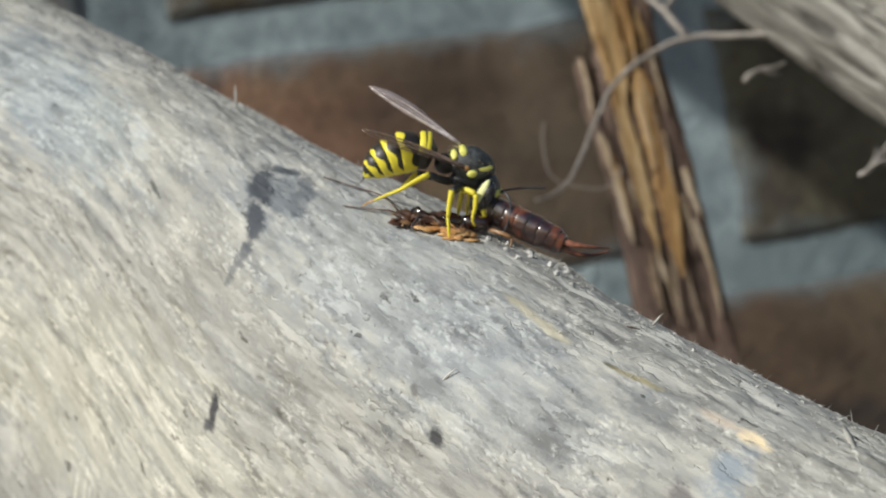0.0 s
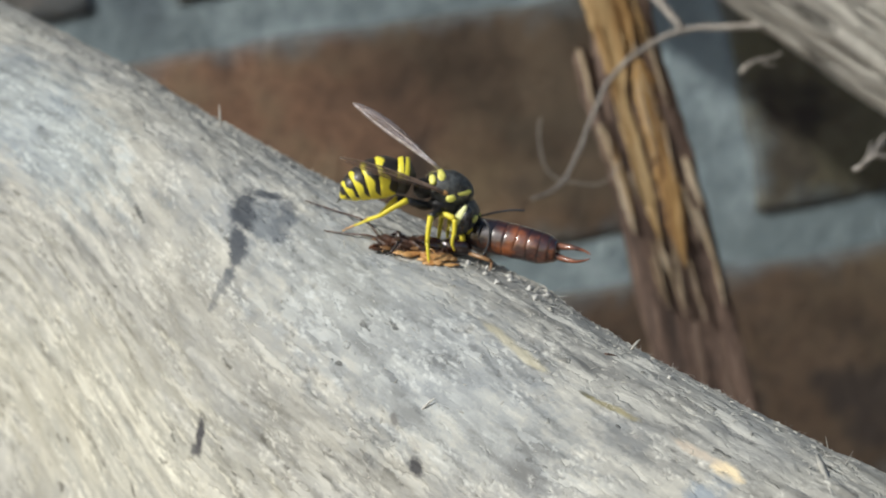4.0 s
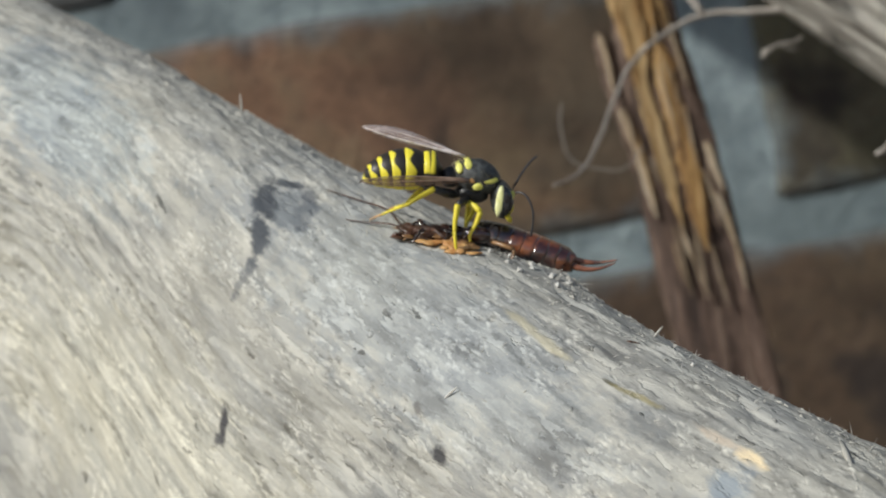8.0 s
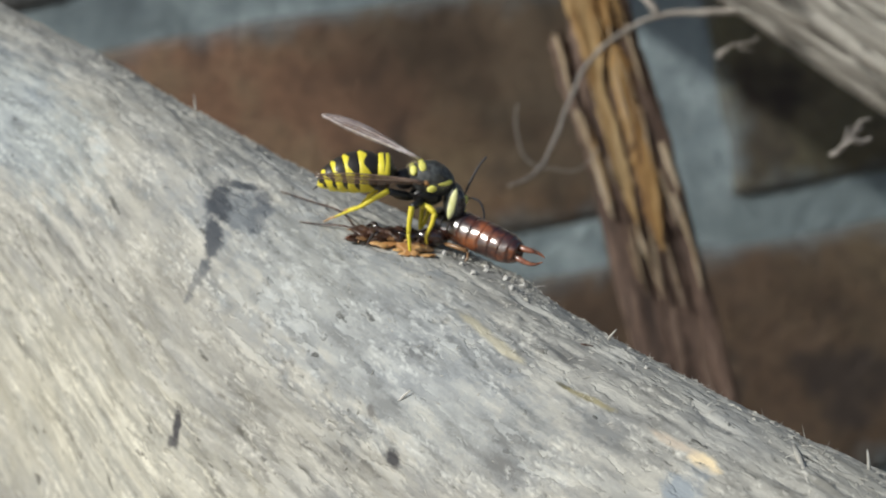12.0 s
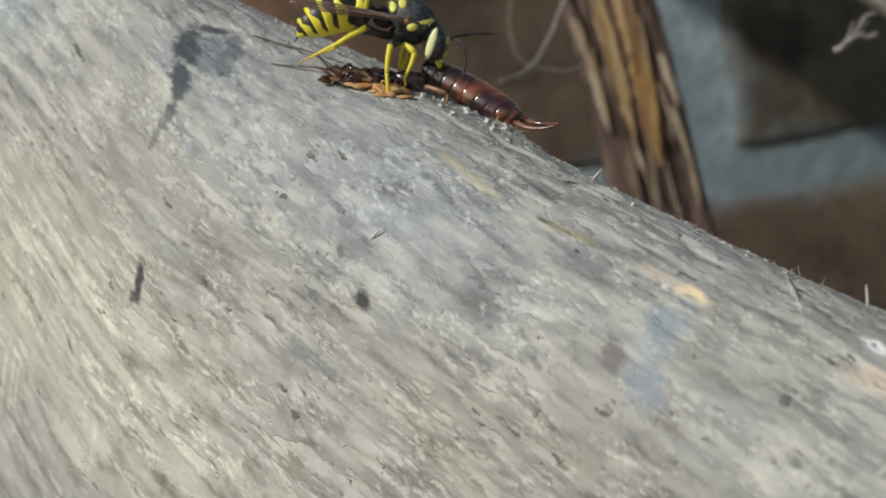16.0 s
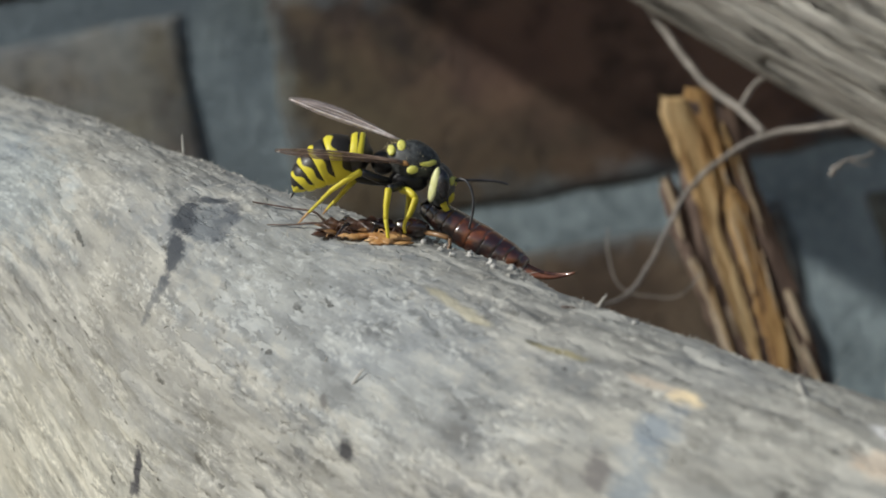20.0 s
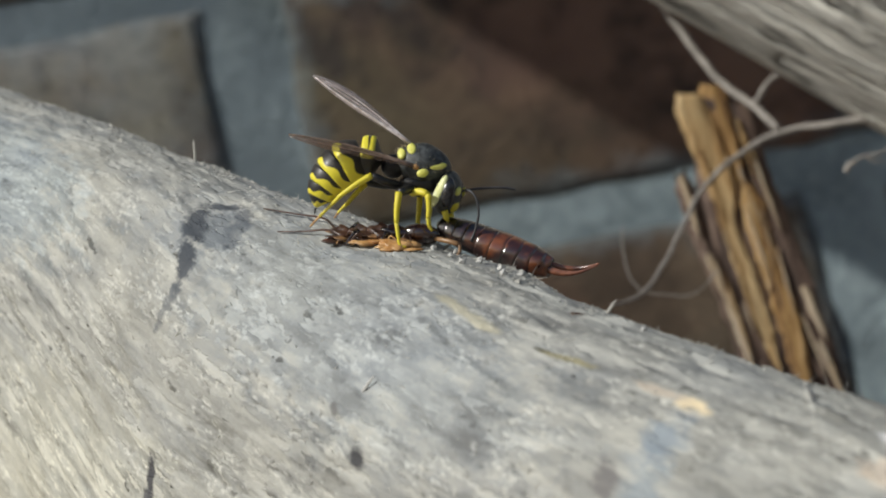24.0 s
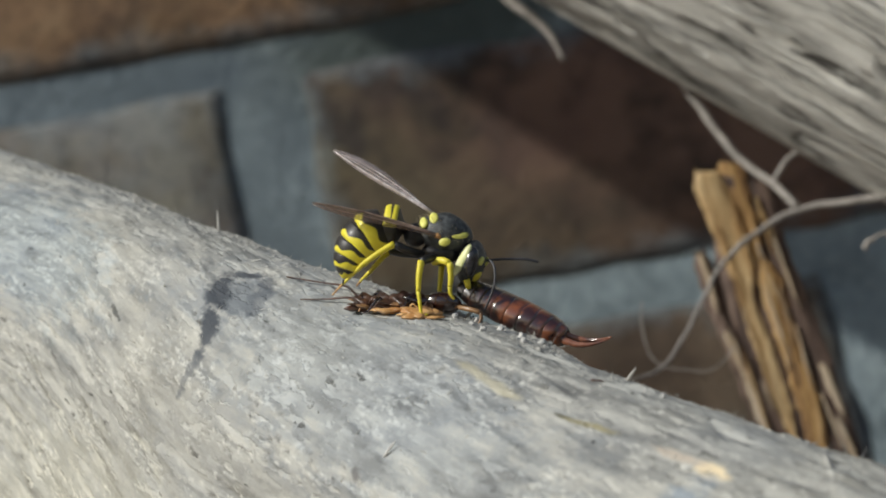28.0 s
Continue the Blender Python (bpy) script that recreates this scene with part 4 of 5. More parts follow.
def wasp():
    root = tagged(new("wasp"), "black and yellow wasp biting an earwig on the weathered rail", "wasp")
    root.matrix_world = INSECT
    part("thorax", egg((1.02, 0, 5.55), (2.02, 1.45, 1.50), 28, 18, -14, (0.22, 0.1), 0.05), M_FUZZ, root, "dark grey fuzzy thorax")
    part("waist", egg((-1.0, 0, 5.45), (0.85, 0.75, 0.85), 18, 10, -20), M_BLACK, root)
    part("underside", egg((0.75, 0, 4.2), (1.35, 1.0, 0.75), 20, 10, -8), M_BLACK, root)
    for s in (-1, 1):
        part("shoulder_stripe", patch((2.12, s * 1.06, 5.40), (0.68, 0.26), (0.35, s * 1, 0.55), -18 * s), M_LEMON, root, "pale yellow stripe on the thorax")
        part("flank_spot", patch((1.05, s * 1.42, 4.90), (0.42, 0.30), (0, s, -0.2), 12), M_LEMON, root, "pale yellow spot on the thorax")
        part("back_spot", patch((0.30, s * 0.78, 6.62), (0.33, 0.52), (-0.15, s * 0.9, 0.75), 8), M_LEMON, root, "pale yellow spot on the thorax")
        part("back_spot", patch((-0.42, s * 0.80, 6.30), (0.30, 0.50), (-0.5, s * 0.9, 0.7), 8), M_LEMON, root, "pale yellow spot on the thorax")
        part("wing_base", egg((0.55, s * 1.32, 5.35), (0.32, 0.2, 0.2), 12, 7, -20), M_AMBER, root)
    # fine hair on the thorax
    rng, bm = random.Random(3), bmesh.new()
    for _ in range(420):
        a, c = rng.uniform(0, 2 * math.pi), rng.uniform(-1, 1)
        r = math.sqrt(1 - c * c)
        n = V3((c, r * math.sin(a), r * math.cos(a)))
        if n.z < -0.3:
            continue
        p = V3((1.0, 0, 5.5)) + V3((n.x * 1.95, n.y * 1.38, n.z * 1.36 - n.x * 0.45))
        tip = p + (n + V3((rng.gauss(0, 0.4), rng.gauss(0, 0.4), rng.gauss(0, 0.4)))).normalized() * rng.uniform(0.15, 0.42)
        w = V3((0.012, 0.004, 0.010))
        bm.faces.new([bm.verts.new(q * MM) for q in (p - w, p + w, tip)])
    tagged(part("fine_hair", bm, M_HAIR, root, "short pale hair", False), kind="stuff")

    # abdomen, one segment after the other
    for i, (ln, r0, r1) in enumerate(SEG):
        rings = []
        m = 9
        for k in range(m + 1):
            u = k / m
            w = min(1.0, max(0.0, (u - 0.04) / 0.42))
            r = r0 + (r1 - r0) * (w * w * (3 - 2 * w) if i == 0 else u)
            r += (0.20 if i == 1 else 0.07) * math.sin(math.pi * u)
            if k == m:
                r *= 0.93
            rings.append([V3((-ln * u * 1.06, r * 1.02 * math.sin(a), r * math.cos(a))) for a in (2 * math.pi * j / 26 for j in range(26))])
        seg = part("abdomen_segment", rings_to_mesh(rings), M_CHEST if i == 0 else M_BANDED, root)
        WASP["segment", i] = seg
    sting = part("sting", tube([(0, 0, 0), (-0.25, 0, -0.03), (-0.5, 0, -0.08)], [0.09, 0.06, 0.012], 8), M_BLACK, WASP["segment", 5])
    sting.location = V3((-0.82, 0, 0)) * MM

    # head
    head = part("head", egg((0, 0, 0), (0.92, 1.62, 1.60), 26, 14, 8, (0.0, 0.15)), M_FUZZ, root, "black head with a yellow face")
    WASP["head"] = head
    for s in (-1, 1):
        part("eye", egg((0.22, s * 1.16, 0.12), (0.52, 0.52, 1.08), 18, 10, 12), M_EYE, head, "glossy dark eye")
        part("cheek", patch((-0.34, s * 1.46, -0.02), (0.33, 1.28), (-0.35, s, 0.0), 6 * s), M_CHEEK, head, "pale yellow cheek band")
        part("brow_spot", patch((0.80, s * 0.72, 0.42), (0.22, 0.34), (1, s * 0.7, 0.25)), M_LEMON, head, "pale yellow spot inside the eye")
        part("jaw", tube([(0.35, s * 0.75, -1.15), (0.62, s * 0.62, -1.55), (0.80, s * 0.2, -1.85)], [0.26, 0.22, 0.06], 8), M_YELLOW, head, "yellow biting jaw")
        q = smooth_line([(0.72, s * 0.28, 0.40), (1.25, s * 0.42, 0.68), (2.0, s * 0.7, 0.98), (2.8, s * 1.0, 1.24), (3.5, s * 1.2, 1.42), (4.2, s * 1.35, 1.48)] if s > 0 else
                        [(0.72, -0.28, 0.35), (1.2, -0.55, 0.62), (1.75, -0.85, 0.55), (2.2, -1.0, 0.05), (2.5, -1.1, -0.75), (2.55, -1.15, -1.7), (2.45, -1.2, -2.7)], 4)
        WASP["antenna", s] = part("antenna", tube(q, [0.075 if i < 5 else 0.09 for i in range(len(q))], 8), M_ANT, head, "long black curved antenna", origin=V3((0.72, s * 0.28, 0.4)) * MM)
    part("face_plate", egg((0.62, 0, -0.62), (0.36, 0.72, 0.55), 16, 8), M_YELLOW, head, "yellow face plate")

    # wings, folded lengthwise
    for s in (-1, 1):
        rings = []
        ln = 8.8 if s < 0 else 8.5
        for k in range(19):
            u = k / 18
            w = 0.10 + (0.74 if s > 0 else 0.85) * math.sin(math.pi * min(1, 0.96 * u ** 1.5 + 0.03)) ** 0.8
            z = 0.16 * math.sin(u * 3.0)
            th = 0.035
            rings.append([V3((-ln * u, s * (y0 + 0.9 * u), z + h)) for y0, h in ((-w * 0.4, -0.16 * w), (0.0, 0.10 + th), (w, 0.02), (w, 0.02 - th), (0.0, 0.10 - th), (-w * 0.4, -0.16 * w - th))])
        wing = part("wing", rings_to_mesh(rings), M_FAR_WING if s > 0 else M_WING, root, "folded smoky translucent wing")
        WASP["wing", s] = wing
        for y0, r, end in ((-0.28, 0.12, 0.97), (0.05, 0.05, 0.92), (0.35, 0.065, 0.88)):
            q = [V3((-ln * u * end, s * (y0 * math.sin(math.pi * min(1, 0.96 * (u * end) ** 1.5 + 0.03)) ** 0.8 + 0.9 * u * end), 0.16 * math.sin(u * 3.0) + 0.09)) for u in (k / 12 for k in range(13))]
            part("wing_vein", tube(q, [r * (1 - 0.7 * k / 12) for k in range(13)], 6), M_GLINT_VEIN if s > 0 else M_DARK_VEIN, wing)

    # legs: thigh dark above, shin and foot yellow
    def foot(x, y):
        return (x, y, rest(x, y, 0.10))

    limb(root, "leg", [[(-0.5, -0.8, 4.1), (-1.5, -1.7, 4.35), (-2.4, -2.1, 4.75)], [(-2.4, -2.1, 4.75), (-3.3, -2.2, 4.25), (-4.5, -2.1, 3.45)], [(-4.5, -2.1, 3.45), (-5.35, -0.1, 2.75), (-6.2, 1.8, 2.05)], [(-6.2, 1.8, 2.05), (-6.6, 2.75, 1.72), stand(-7.0, 1.35)]], [M_BLACK, M_YELLOW, M_YELLOW, M_AMBER], [0.30, 0.25, 0.15, 0.10], "yellow hind leg")
    limb(root, "leg", [[(-0.5, 0.8, 4.1), (-1.8, 1.5, 4.2), (-2.9, 1.9, 4.4)], [(-2.9, 1.9, 4.4), (-3.6, 1.9, 3.7), (-4.3, 1.8, 2.9)], [(-4.3, 1.8, 2.9), (-4.7, 3.0, 2.6), (-5.05, 4.2, 2.32)], [(-5.05, 4.2, 2.32), stand(-5.4, 2.0)]], [M_BLACK, M_YELLOW, M_YELLOW, M_AMBER], [0.28, 0.22, 0.14, 0.10], "yellow hind leg")
    limb(root, "leg", [[(0.3, -0.8, 3.9), (-0.1, -1.7, 3.7), (-0.55, -2.3, 3.6)], [(-0.55, -2.3, 3.6), (-0.7, -2.5, 2.5), (-0.74, -2.55, 1.5)], [(-0.74, -2.55, 1.5), (-0.65, -2.6, 0.8), foot(-0.5, -2.6), foot(-0.1, -2.55)]], [M_BLACK, M_YELLOW, M_YELLOW], [0.30, 0.25, 0.15], "yellow middle leg")
    limb(root, "leg", [[(0.3, 0.8, 3.9), (0.5, 1.5, 3.8), (0.8, 2.0, 3.5)], [(0.8, 2.0, 3.5), (0.7, 2.2, 2.4), (0.6, 2.2, 1.4)], [(0.6, 2.2, 1.4), (0.6, 2.2, 0.4), foot(0.7, 2.2), foot(1.0, 2.1)]], [M_BLACK, M_YELLOW, M_YELLOW], [0.28, 0.23, 0.14], "yellow middle leg")
    for s in (-1, 1):
        lg = limb(root, "leg", [[(0, 0, 0), (0.55, s * 0.7, 0.1), (1.15, s * 1.1, -0.1)], [(1.15, s * 1.1, -0.1), (1.22, s * 1.2, -1.0), (1.15, s * 1.15, -1.75)], [(1.15, s * 1.15, -1.75), (1.2, s * 1.05, -2.2), (1.45, s * 0.9, -2.6)]], [M_YELLOW, M_YELLOW, M_YELLOW], [0.25, 0.22, 0.14], "yellow front leg gripping the prey")
        WASP["front_leg", s] = lg
    return root


# ---------------------------------------------------------------- the earwig
EARWIG = {}


def earwig():
    root = tagged(new("earwig"), "glossy red-brown earwig held down by the wasp", "earwig")
    root.matrix_world = INSECT
    y = -0.3

    def on(x, lift, yy=y):
        yy = yy - 0.28 * min(0.0, x)
        return (x, yy, rest(x, yy, lift))

    head = part("head", egg(on(-4.1, 0.42), (0.95, 0.80, 0.44), 18, 12, -8, (0.3, 0), 0.9), M_DULL, root, "dark red-brown head")
    part("eye", egg(on(-3.85, 0.72, -0.35), (0.16, 0.1, 0.14), 10, 6), M_EYE, head)
    part("neck_shield", egg(on(-2.75, 0.48), (1.05, 0.95, 0.42), 18, 12, -2, (0.1, 0.1), 1.0), M_DULL, root, "dark brown neck shield")
    part("thorax", egg(on(-1.3, 0.52), (1.2, 1.0, 0.5), 18, 12, -14, (0.1, 0.1), 1.0), M_DULL, root)
    for s in (-1, 1):
        part("wing_case", egg(on(-0.3, 0.85, y + s * 0.42), (1.2, 0.46, 0.30), 16, 10, -10, (0.2, 0.1), 0.7), M_DARKRUST, root, "torn dark brown wing case")
        far = ((-5.6, 2.1, 0.5), (-7.6, 2.45, 0.25), (-10.3, 2.9, 0.12)) if s > 0 else ((-5.6, 1.3, 0.4), (-7.0, 1.2, 0.2), (-8.9, 1.2, 0.1))
        q = smooth_line([on(-4.6, 0.6, y + 0.2 * s)] + [stand(*p) for p in far], 5)
        part("antenna", tube(q, [0.10 - 0.05 * i / (len(q) - 1) for i in range(len(q))], 7), M_DULL, root, "long thin brown antenna")
        for x, out, back, mat in ((-2.9, 0.9, -0.9, M_DARKRUST), (-0.9, 1.0, -0.6, M_DARKRUST)):
            limb(root, "leg", [[on(x, 0.5, y + s * 0.5), on(x + back * 0.3, 0.85, y + s * (0.5 + out * 0.45))], [on(x + back * 0.3, 0.85, y + s * (0.5 + out * 0.45)), on(x + back * 0.8, 0.35, y + s * (0.5 + out * 0.8)), on(x + back, 0.10, y + s * (0.5 + out))], [on(x + back, 0.10, y + s * (0.5 + out)), on(x + back * 1.5, 0.08, y + s * (0.6 + out * 1.1))]], [mat] * 3, [0.24, 0.15, 0.09], "dark brown bent leg")
        k = (2.3, y + s * 1.0)
        limb(root, "leg", [[on(k[0], 0.8, k[1]), (3.2, k[1] + s * 0.8, rest(3.2, k[1] + s * 0.8, 0.95)), (4.0, k[1] + s * 1.1, rest(4.0, k[1] + s * 1.1, 0.9))], [(4.0, k[1] + s * 1.1, rest(4.0, k[1] + s * 1.1, 0.9)), (4.0, k[1] + s * 1.2, rest(4.0, k[1] + s * 1.2, 0.45)), (3.8, k[1] + s * 1.3, rest(3.8, k[1] + s * 1.3, 0.1))], [(3.8, k[1] + s * 1.3, rest(3.8, k[1] + s * 1.3, 0.1)), (4.4, k[1] + s * 1.4, rest(4.4, k[1] + s * 1.4, 0.08))]], [M_TAWNY] * 3, [0.18, 0.13, 0.08], "tawny leg")
    rng = random.Random(11)
    for k in range(52):
        amber = k < 22
        x = rng.gauss(-0.6, 1.1) if amber else rng.uniform(-4.9, 0.6)
        size = (rng.uniform(0.45, 0.9), rng.uniform(0.3, 0.55), rng.uniform(0.10, 0.24)) if amber else (rng.uniform(0.3, 0.85), rng.uniform(0.14, 0.34), rng.uniform(0.06, 0.16))
        part("torn_tissue", egg(on(x, rng.uniform(0.04, 0.30) if amber else rng.uniform(0.1, 0.55), y - (rng.uniform(1.0, 2.5) if amber else rng.uniform(0.1, 1.3))), size, 16, 10, rng.uniform(-14, 8), (0.2, 0.2), 0.8), M_AMBER if amber else (M_RUST, M_DULL, M_TAWNY)[k % 3], root, "chewed amber tissue" if amber else "")
    for k in range(14):
        x, yy = rng.uniform(-4.6, 1.0), y - rng.uniform(0.2, 1.6)
        a, b2 = rng.uniform(-1, 1), rng.uniform(0.3, 0.9)
        q = smooth_line([on(x, 0.12, yy), on(x + a * 0.4, b2, yy - 0.2), on(x + a * 0.9, b2 * 0.7, yy - 0.3), on(x + a * 1.2, 0.1, yy - 0.4)], 4)
        part("torn_strand", tube(q, [0.07 * (1 - 0.5 * i / len(q)) for i in range(len(q))], 6), (M_AMBER, M_DULL, M_DULL)[k % 3], root)
    part("waist", egg(on(1.35, 0.85), (1.35, 0.85, 0.75), 18, 10, -8, (0.1, 0)), M_DARKRUST, root)
    # abdomen: overlapping rings, built along +x from its front end
    body = part("abdomen", egg((0.0, 0, 0), (1.3, 0.7, 0.6), 22, 12), M_DARKRUST, root, "glossy dark red-brown abdomen")
    EARWIG["abdomen"] = body
    prof = [(-1.0, 0.86), (-0.45, 1.08), (0.2, 1.24), (1.0, 1.38), (2.0, 1.46), (3.0, 1.48), (4.0, 1.48), (5.0, 1.46), (5.9, 1.38), (6.7, 1.20), (7.2, 0.92)]
    for i in range(10):
        (x0, r0), (x1, r1) = prof[i], prof[i + 1]
        rings = []
        for k in range(6):
            u = k / 5
            r = r0 + (r1 - r0) * u + 0.02 * math.sin(math.pi * u)
            r *= 0.99 if k == 0 else 1.0
            rings.append([V3((x0 + (x1 - x0) * 1.14 * u, r * 0.92 * math.sin(a), r * 0.73 * math.cos(a))) * (1 + 0.05 * noise.noise((x0 + u, 1.3 * math.sin(a), 1.3 * math.cos(a)))) for a in (2 * math.pi * j / 24 for j in range(24))])
        part("abdomen_segment", rings_to_mesh(rings), M_TAIL, body)
    for s in (-1, 1):
        q = smooth_line([(7.0, s * 0.34, 0), (7.9, s * 0.46, 0.05), (8.8, s * 0.52, 0.32), (9.7, s * 0.42, 0.85), (10.5, s * 0.18, 1.55)], 4)
        part("pincer", tube(q, [0.32 - 0.27 * i / (len(q) - 1) for i in range(len(q))], 9), M_CLAW, body, "curved red-brown pincer")
    return root


WASP["root"], EARWIG["root"] = wasp(), earwig()


# ---------------------------------------------------------------- loose bits on the rail
def splinter(u, s, along, across, up, ln, w, label, mat, name="wood_splinter"):
    p, n = timber_at(u, s, relief(u, s))
    d = (AX * along + n.cross(AX) * across + n * up).normalized()
    q = [p - n * 0.05 + d * ln * t + n * 0.12 * math.sin(3 * t) * ln * 0.3 for t in (0, 0.25, 0.5, 0.75, 1.0)]
    bm = tube(q, [w, w * 1.1, w * 0.9, w * 0.7, w * 0.2], 6, 0.6)
    ob = link(name, bm, mat, origin=p * MM)
    return tagged(ob, label, "splinter", "loose splinters")


M_CRUMB = grainy("pale_crumb", (0.5, 0.49, 0.45), (0.66, 0.65, 0.61), (0.78, 0.77, 0.74), 1200, 0.85, 0.0002)
splinter(-47.0, -2.5, -0.5, -0.1, 1.0, 1.9, 0.10, "pale wood splinter standing on the rail", M_FIBRE)
splinter(-0.6, 12.8, 0.6, 0.75, 0.3, 1.7, 0.10, "pale fleck of wood on the rail", M_CRUMB)
splinter(26.4, -1.4, 0.80, -0.60, -0.15, 7.6, 0.20, "pale straw splinter lying on the rail", M_FIBRE)
splinter(7.0, 0.4, 0.8, 0.5, 0.1, 1.0, 0.10, "dark scrap of bark on the rail", M_BARK)
splinter(-12.0, -3.0, 0.6, 0.2, 0.8, 1.3, 0.10, "short pale splinter on the rail", M_FIBRE)
splinter(31.0, -4.0, -0.7, 0.2, 0.8, 1.6, 0.11, "short pale splinter on the rail", M_FIBRE)
splinter(6.5, -3.0, 0.3, 0.1, 0.9, 1.1, 0.10, "short pale splinter on the rail", M_FIBRE)


def crumb(u, s, r, seed):
    p, n = timber_at(u, s, relief(u, s) + r * 0.55)
    bm = bmesh.new()
    bmesh.ops.create_icosphere(bm, subdivisions=2, radius=r * MM)
    for v in bm.verts:
        c = v.co / (r * MM)
        v.co *= 1 + 1.1 * noise.noise(c * 1.6 + V3((seed, 0, 0))) + 0.25 * noise.noise(c * 3 + V3((0, seed, 0)))
    ob = link("wood_crumb", bm, M_CRUMB)
    ob.location = p * MM
    return tagged(ob, "tiny pale crumb of wood on the rail", "crumb", "wood crumbs")


rng = random.Random(21)
for k, (u, s) in enumerate(((-8.3, -1.0), (-6.4, -0.6), (-3.0, -1.6), (-6.9, -2.4), (-7.6, -3.0), (-5.2, -3.0), (-4.2, -4.0), (-9.4, -2.2), (-10.6, -1.2), (12.5, -1.0), (36.0, 1.4))):
    crumb(u, s, rng.uniform(0.14, 0.26), k * 1.7)


# ---------------------------------------------------------------- bricks
def brick_mesh(length, seed, mat):
    bm = bmesh.new()
    nx, nz = 18, 7
    dep, hgt = 0.016, 0.057
    vs = {}

    def along(i, n, size):
        """Even steps across a face, with a narrow one at either edge."""
        rim = 0.0028
        return -size / 2 if i == 0 else size / 2 if i == n else -size / 2 + rim + (size - 2 * rim) * (i - 1) / (n - 2)

    for i in range(nx + 1):
        for k in range(nz + 1):
            x, z = along(i, nx, length), along(k, nz, hgt)
            edge = i in (0, nx) or k in (0, nz)
            y = 0.0016 if edge else 0.0
            y += 0.0009 * noise.noise((x * 60 + seed, z * 60, seed * 3.1))
            x += 0.0022 * noise.noise((x * 90, z * 90, seed + 0.5)) * edge
            z += 0.0022 * noise.noise((x * 90, z * 90, seed + 7.5)) * edge
            vs[i, k] = bm.verts.new((x, y, z))
    for i in range(nx):
        for k in range(nz):
            bm.faces.new((vs[i, k], vs[i + 1, k], vs[i + 1, k + 1], vs[i, k + 1]))
    rim = [vs[i, 0] for i in range(nx + 1)] + [vs[nx, k] for k in range(1, nz + 1)] + [vs[i, nz] for i in range(nx - 1, -1, -1)] + [vs[0, k] for k in range(nz - 1, 0, -1)]
    back = [bm.verts.new((v.co.x, dep, v.co.z)) for v in rim]
    for i in range(len(rim)):
        j = (i + 1) % len(rim)
        bm.faces.new((rim[j], rim[i], back[i], back[j]))
    me = bpy.data.meshes.new("brick")
    bm.to_mesh(me)
    bm.free()
    for f in me.polygons:
        f.use_smooth = True
    me.materials.append(mat)
    return me


def bricks():
    kinds = [[brick_mesh(0.194, s + 3 * k, m) for s in range(3)] for k, m in enumerate(M_BRICKS)]
    rng = random.Random(2)
    z0, pitch = 0.0547, 0.0679
    for row in range(-4, 18):
        start = 0.0083 if row % 2 == 0 else 0.0962
        for col in range(-4, 5):
            x = start + col * 0.2125
            if abs(x) > 0.8:
                continue
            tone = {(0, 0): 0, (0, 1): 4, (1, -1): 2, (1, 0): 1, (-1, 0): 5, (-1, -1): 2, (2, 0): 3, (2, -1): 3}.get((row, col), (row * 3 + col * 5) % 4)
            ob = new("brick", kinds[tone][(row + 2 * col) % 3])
            ob.parent = wall
            ob.location = (x, WALL_Y - 0.0016 + rng.uniform(0, 0.0010), z0 + row * pitch)
            ob.rotation_euler = (0, radians(rng.uniform(-0.4, 0.4)), 0)


bricks()


# ---------------------------------------------------------------- moving
CURL = [(0, 0.85), (1, 0.95), (2, 0.5), (3.5, 0.5), (5, 0.5), (6, 0.6), (7, 0.75), (8, -0.2), (9, 0.05), (10, 1.15), (11, 0.05), (12, 0.0), (13.5, 0.2), (15, 0.5), (16, 0.8), (17, 0.95), (18, 0.65), (19, 0.8), (20, 1.0), (21, 1.05), (22.5, 1.4), (24, 1.75), (25, 1.85), (26, 1.8), (27, 2.0), (28, 2.05)]
FAR_WING = [(0, 24), (1, 27), (2, 28), (3.5, 29), (5, 31), (6, 21), (7, 11), (8, 9), (9, 1), (10, 21), (11, 16), (12, 17), (15, 18), (17, 19), (18, 16), (19, 16), (20, 16.5), (21, 17), (24, 31), (25, 28), (26, 29), (27, 29), (28, 28)]
NEAR_WING = [(0, 20), (2, 20), (5, 20), (6, 12), (7, 4), (8, 2), (9, 2), (10, 14), (12, 6), (15, 9), (17, 10), (20, 8), (21, 9), (24, 17), (25, 17), (28, 17)]
HEAD = [(0, 2.75, 2.9, 22, -15), (1, 2.75, 2.85, 22, -15), (2, 2.7, 2.9, 22, -12), (5, 2.7, 2.75, 24, -22), (6, 2.85, 2.9, 18, -15), (7, 3.2, 3.35, 5, 0), (8, 3.35, 3.4, 0, 0), (9, 3.35, 3.35, 0, 0), (10, 3.0, 3.1, 10, -5), (11, 3.2, 3.3, 10, 0), (12, 3.25, 3.3, 6, 0), (15, 3.1, 3.2, 10, -5), (17, 3.3, 3.4, 8, -5), (20, 3.25, 3.4, 8, -8), (21, 3.2, 3.4, 8, -8), (24, 3.0, 3.1, 22, -14), (25, 3.1, 3.2, 18, -14), (26, 3.1, 3.1, 22, -14), (27, 3.0, 3.2, 20, -14), (28, 3.1, 3.1, 25, -14)]
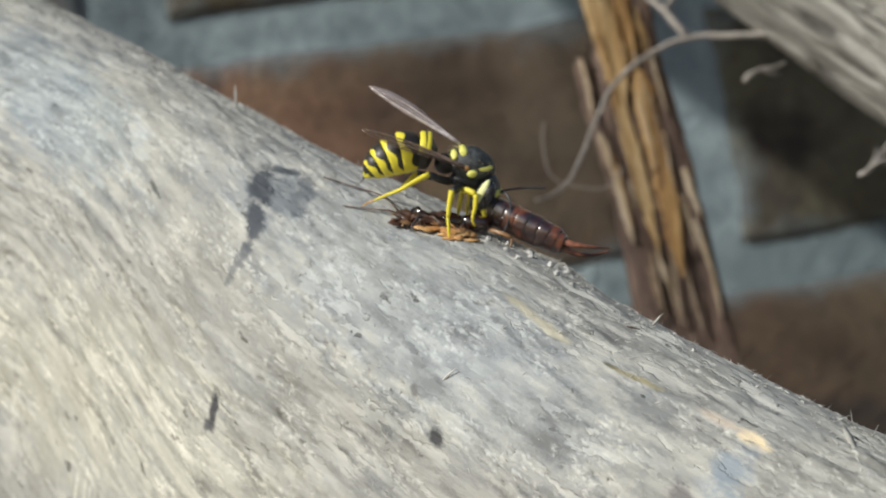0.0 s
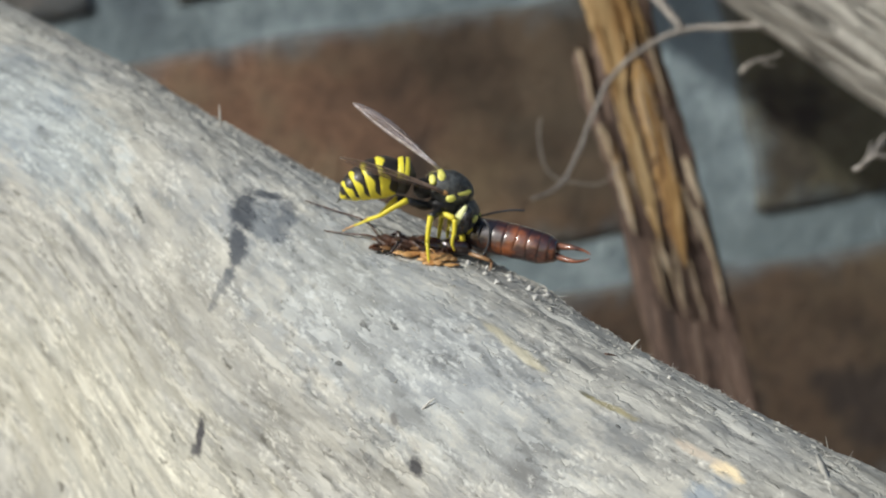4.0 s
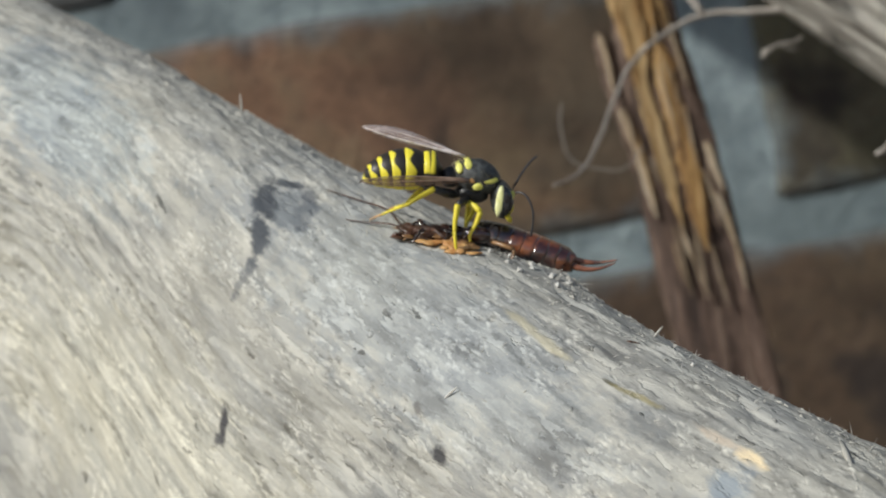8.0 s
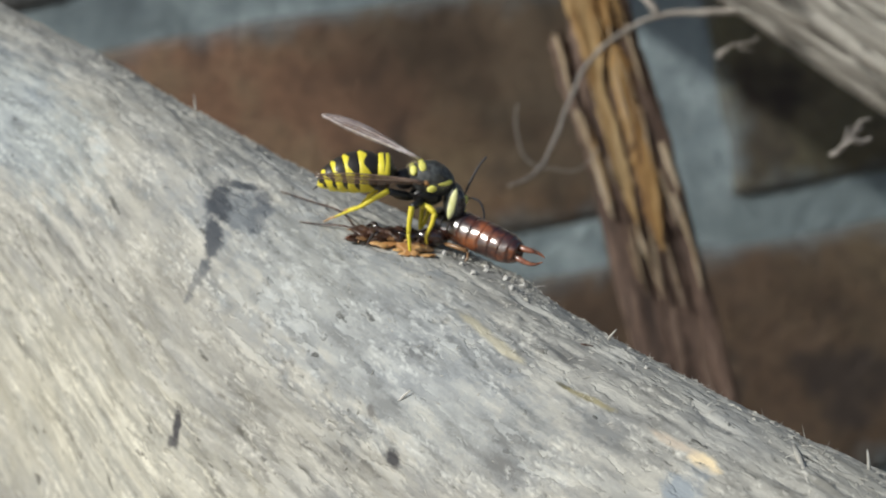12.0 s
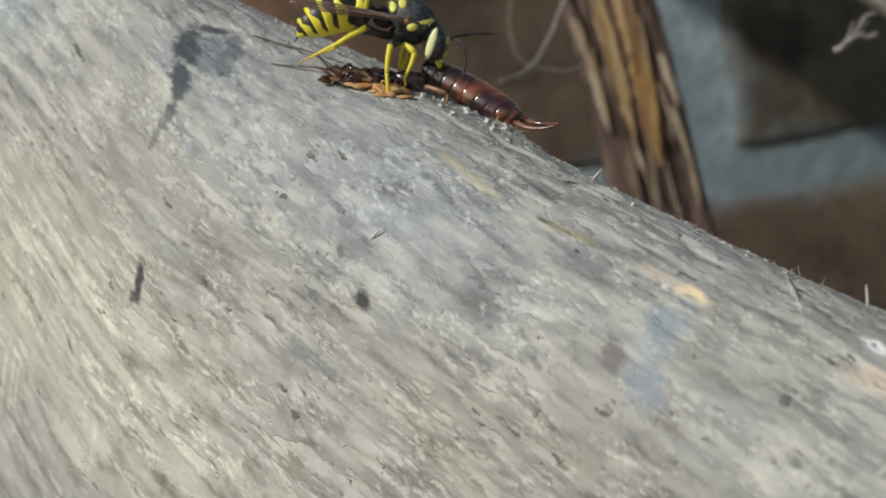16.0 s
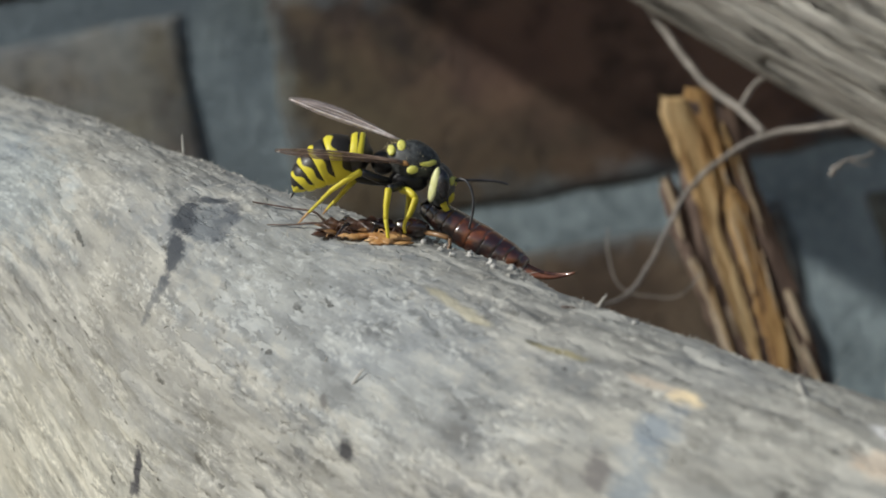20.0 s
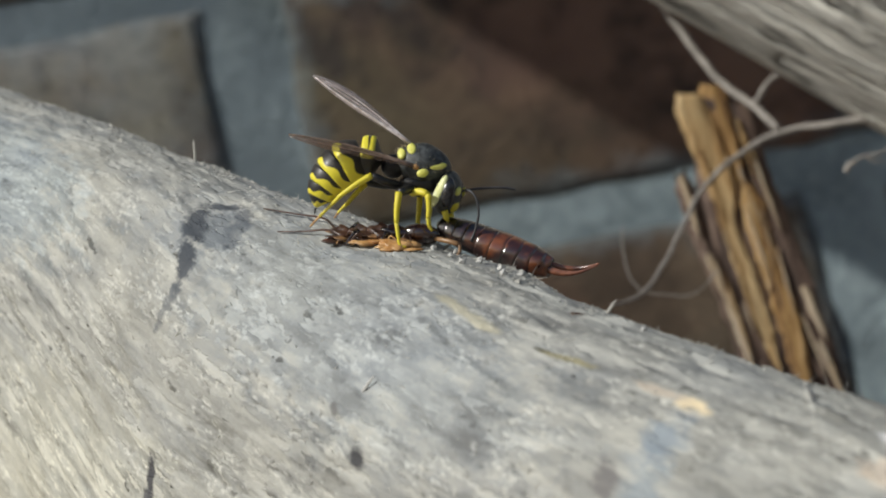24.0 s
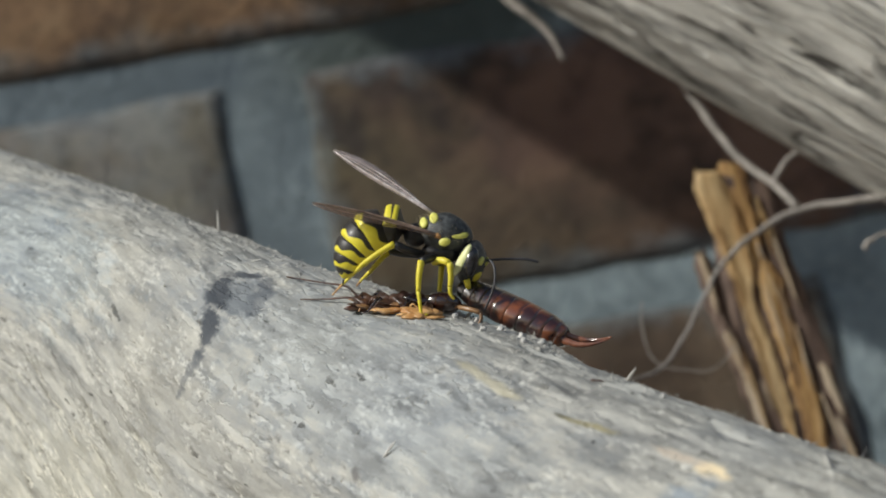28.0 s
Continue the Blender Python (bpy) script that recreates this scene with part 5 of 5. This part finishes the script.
TAIL = [(0, 2.0, 2.3, 19, -50, -28), (0.5, 2.0, 2.3, 18, -50, -28), (1, 1.9, 2.3, 15, -50, -28), (2, 2.1, 2.2, 14, -45, -28), (2.8, 2.3, 2.2, 12, 20, -26), (3.5, 2.5, 2.2, 10, 75, -25), (4.5, 2.6, 2.1, 5, 70, -28), (5, 2.6, 2.15, 1, 65, -28), (5.5, 3.0, 2.2, 6, 15, -30), (6, 2.9, 2.25, 4, -38, -30), (7, 2, 1.3, 17, 30, -14), (8, 2.1, 1.1, 16, 25, -14), (9, 2.2, 1.4, 18, 25, -14), (10, 2.9, 1.1, 15, 25, -26), (11, 2.9, 1.8, 20, 25, -25), (12, 2.4, 2.2, 13, 62, -42), (13.5, 3.3, 1.9, 24, 28, -38), (15, 3.1, 1.6, 22, 25, -28), (16, 3.4, 1.6, 24, 20, -30), (17, 3.4, 2.0, 22, 15, -30), (18, 3.5, 2, 28, 12, -14), (18.5, 3.4, 1.9, 12, 12, -14), (19, 3.3, 1.8, 29, 12, -14), (20, 3.05, 1.95, 31, 12, -14), (20.5, 3.1, 1.9, 14, 12, -14), (21, 3.4, 1.5, 22, 12, -14), (22.5, 3.5, 1.4, 22, 15, -14), (24, 3.6, 1.2, 21, 20, -15), (25, 4, 2, 22, 20, -30), (26, 3.35, 2, 18, -10, -26), (27, 3.3, 1.95, 10, 20, -22), (28, 3.5, 1.6, 25, 20, -20)]


FEELER = [(0, 10), (1, 2), (2, 20), (3.5, 15), (5, 15), (6, 34), (7, -25), (8, 55), (9, 12), (10, 8), (11, 58), (12, 66), (13.5, 50), (15, 36), (16, 10), (17, -30), (18, 22), (19, -18), (20, 0), (21, 0), (24, 4), (25, 2), (26, 34), (27, 10), (28, 2)]
ROOT = [(0, -0.4, 0), (6, -0.4, 0), (7.5, 0, 0), (15, 0, 0), (17, 0.3, 0), (21, 0.4, 0), (24, 0.45, 0.2), (26, 0.5, 0.2), (27, 0.35, 0.18), (28, 0.45, 0.18)]


def between(rows, t, k):
    """Value k of a table of rows at time t."""
    for a, b in zip(rows, rows[1:]):
        if t <= b[0]:
            return a[k] + (b[k] - a[k]) * (t - a[0]) / (b[0] - a[0])
    return rows[-1][k]


def motions():
    base, more = (2, -2, -11, -18, -26, -35), (3, -13, -17, -20, -22, -20)
    rows = {i: [] for i in range(6)}
    for t, k in CURL:
        p = V3((-1.70, 0, 6.35 if t < 6.5 else 5.95))
        for i in range(6):
            a = base[i] + more[i] * k
            rows[i].append((t, pose(p.x * MM, 0, p.z * MM, 0, a, 0)))
            p = p + V3((-math.cos(radians(a)), 0, math.sin(radians(a)))) * SEG[i][0] * 0.94
    for i in range(6):
        walk(WASP["segment", i], rows[i])
    walk(WASP["wing", 1], [(t, pose(0.2 * MM, 0.9 * MM, 6.95 * MM, 46, a, -6)) for t, a in FAR_WING])
    walk(WASP["wing", -1], [(t, pose(0.45 * MM, -1.35 * MM, 5.35 * MM, 28, a, 4)) for t, a in NEAR_WING])
    walk(WASP["head"], [(t, pose((x - 0.2) * MM, 0, (z + 0.45) * MM, 0, p, yaw)) for t, x, z, p, yaw in HEAD])
    walk(WASP["antenna", 1], [(t, pose(0.72 * MM, 0.28 * MM, 0.4 * MM, 0, 20 - up - between(HEAD, t, 3), 8 * math.sin(t * 0.9))) for t, up in FEELER])
    walk(WASP["antenna", -1], [(t, pose(0.72 * MM, -0.28 * MM, 0.4 * MM, 0, 8 * math.sin(t * 1.3 - 1), 10 * math.sin(t * 0.9 - 2))) for t, x, z, p, yaw in HEAD])
    for s in (-1, 1):
        walk(WASP["front_leg", s], [(t, pose(0.25 * MM, s * 0.85 * MM, 3.55 * MM, 0, a, 0)) for t, a in ((0, 4), (7, 4), (8, 22), (12, 18), (15, 14), (17, 24), (21, 22), (24, 0), (28, 0))])
    walk(WASP["root"], [(t, INSECT @ pose(x * MM, 0, z * MM)) for t, x, z in ROOT])
    walk(EARWIG["abdomen"], [(t, pose(x * MM, 0.35 * MM, z * MM, r, a, yaw)) for t, x, z, a, r, yaw in TAIL])


motions()
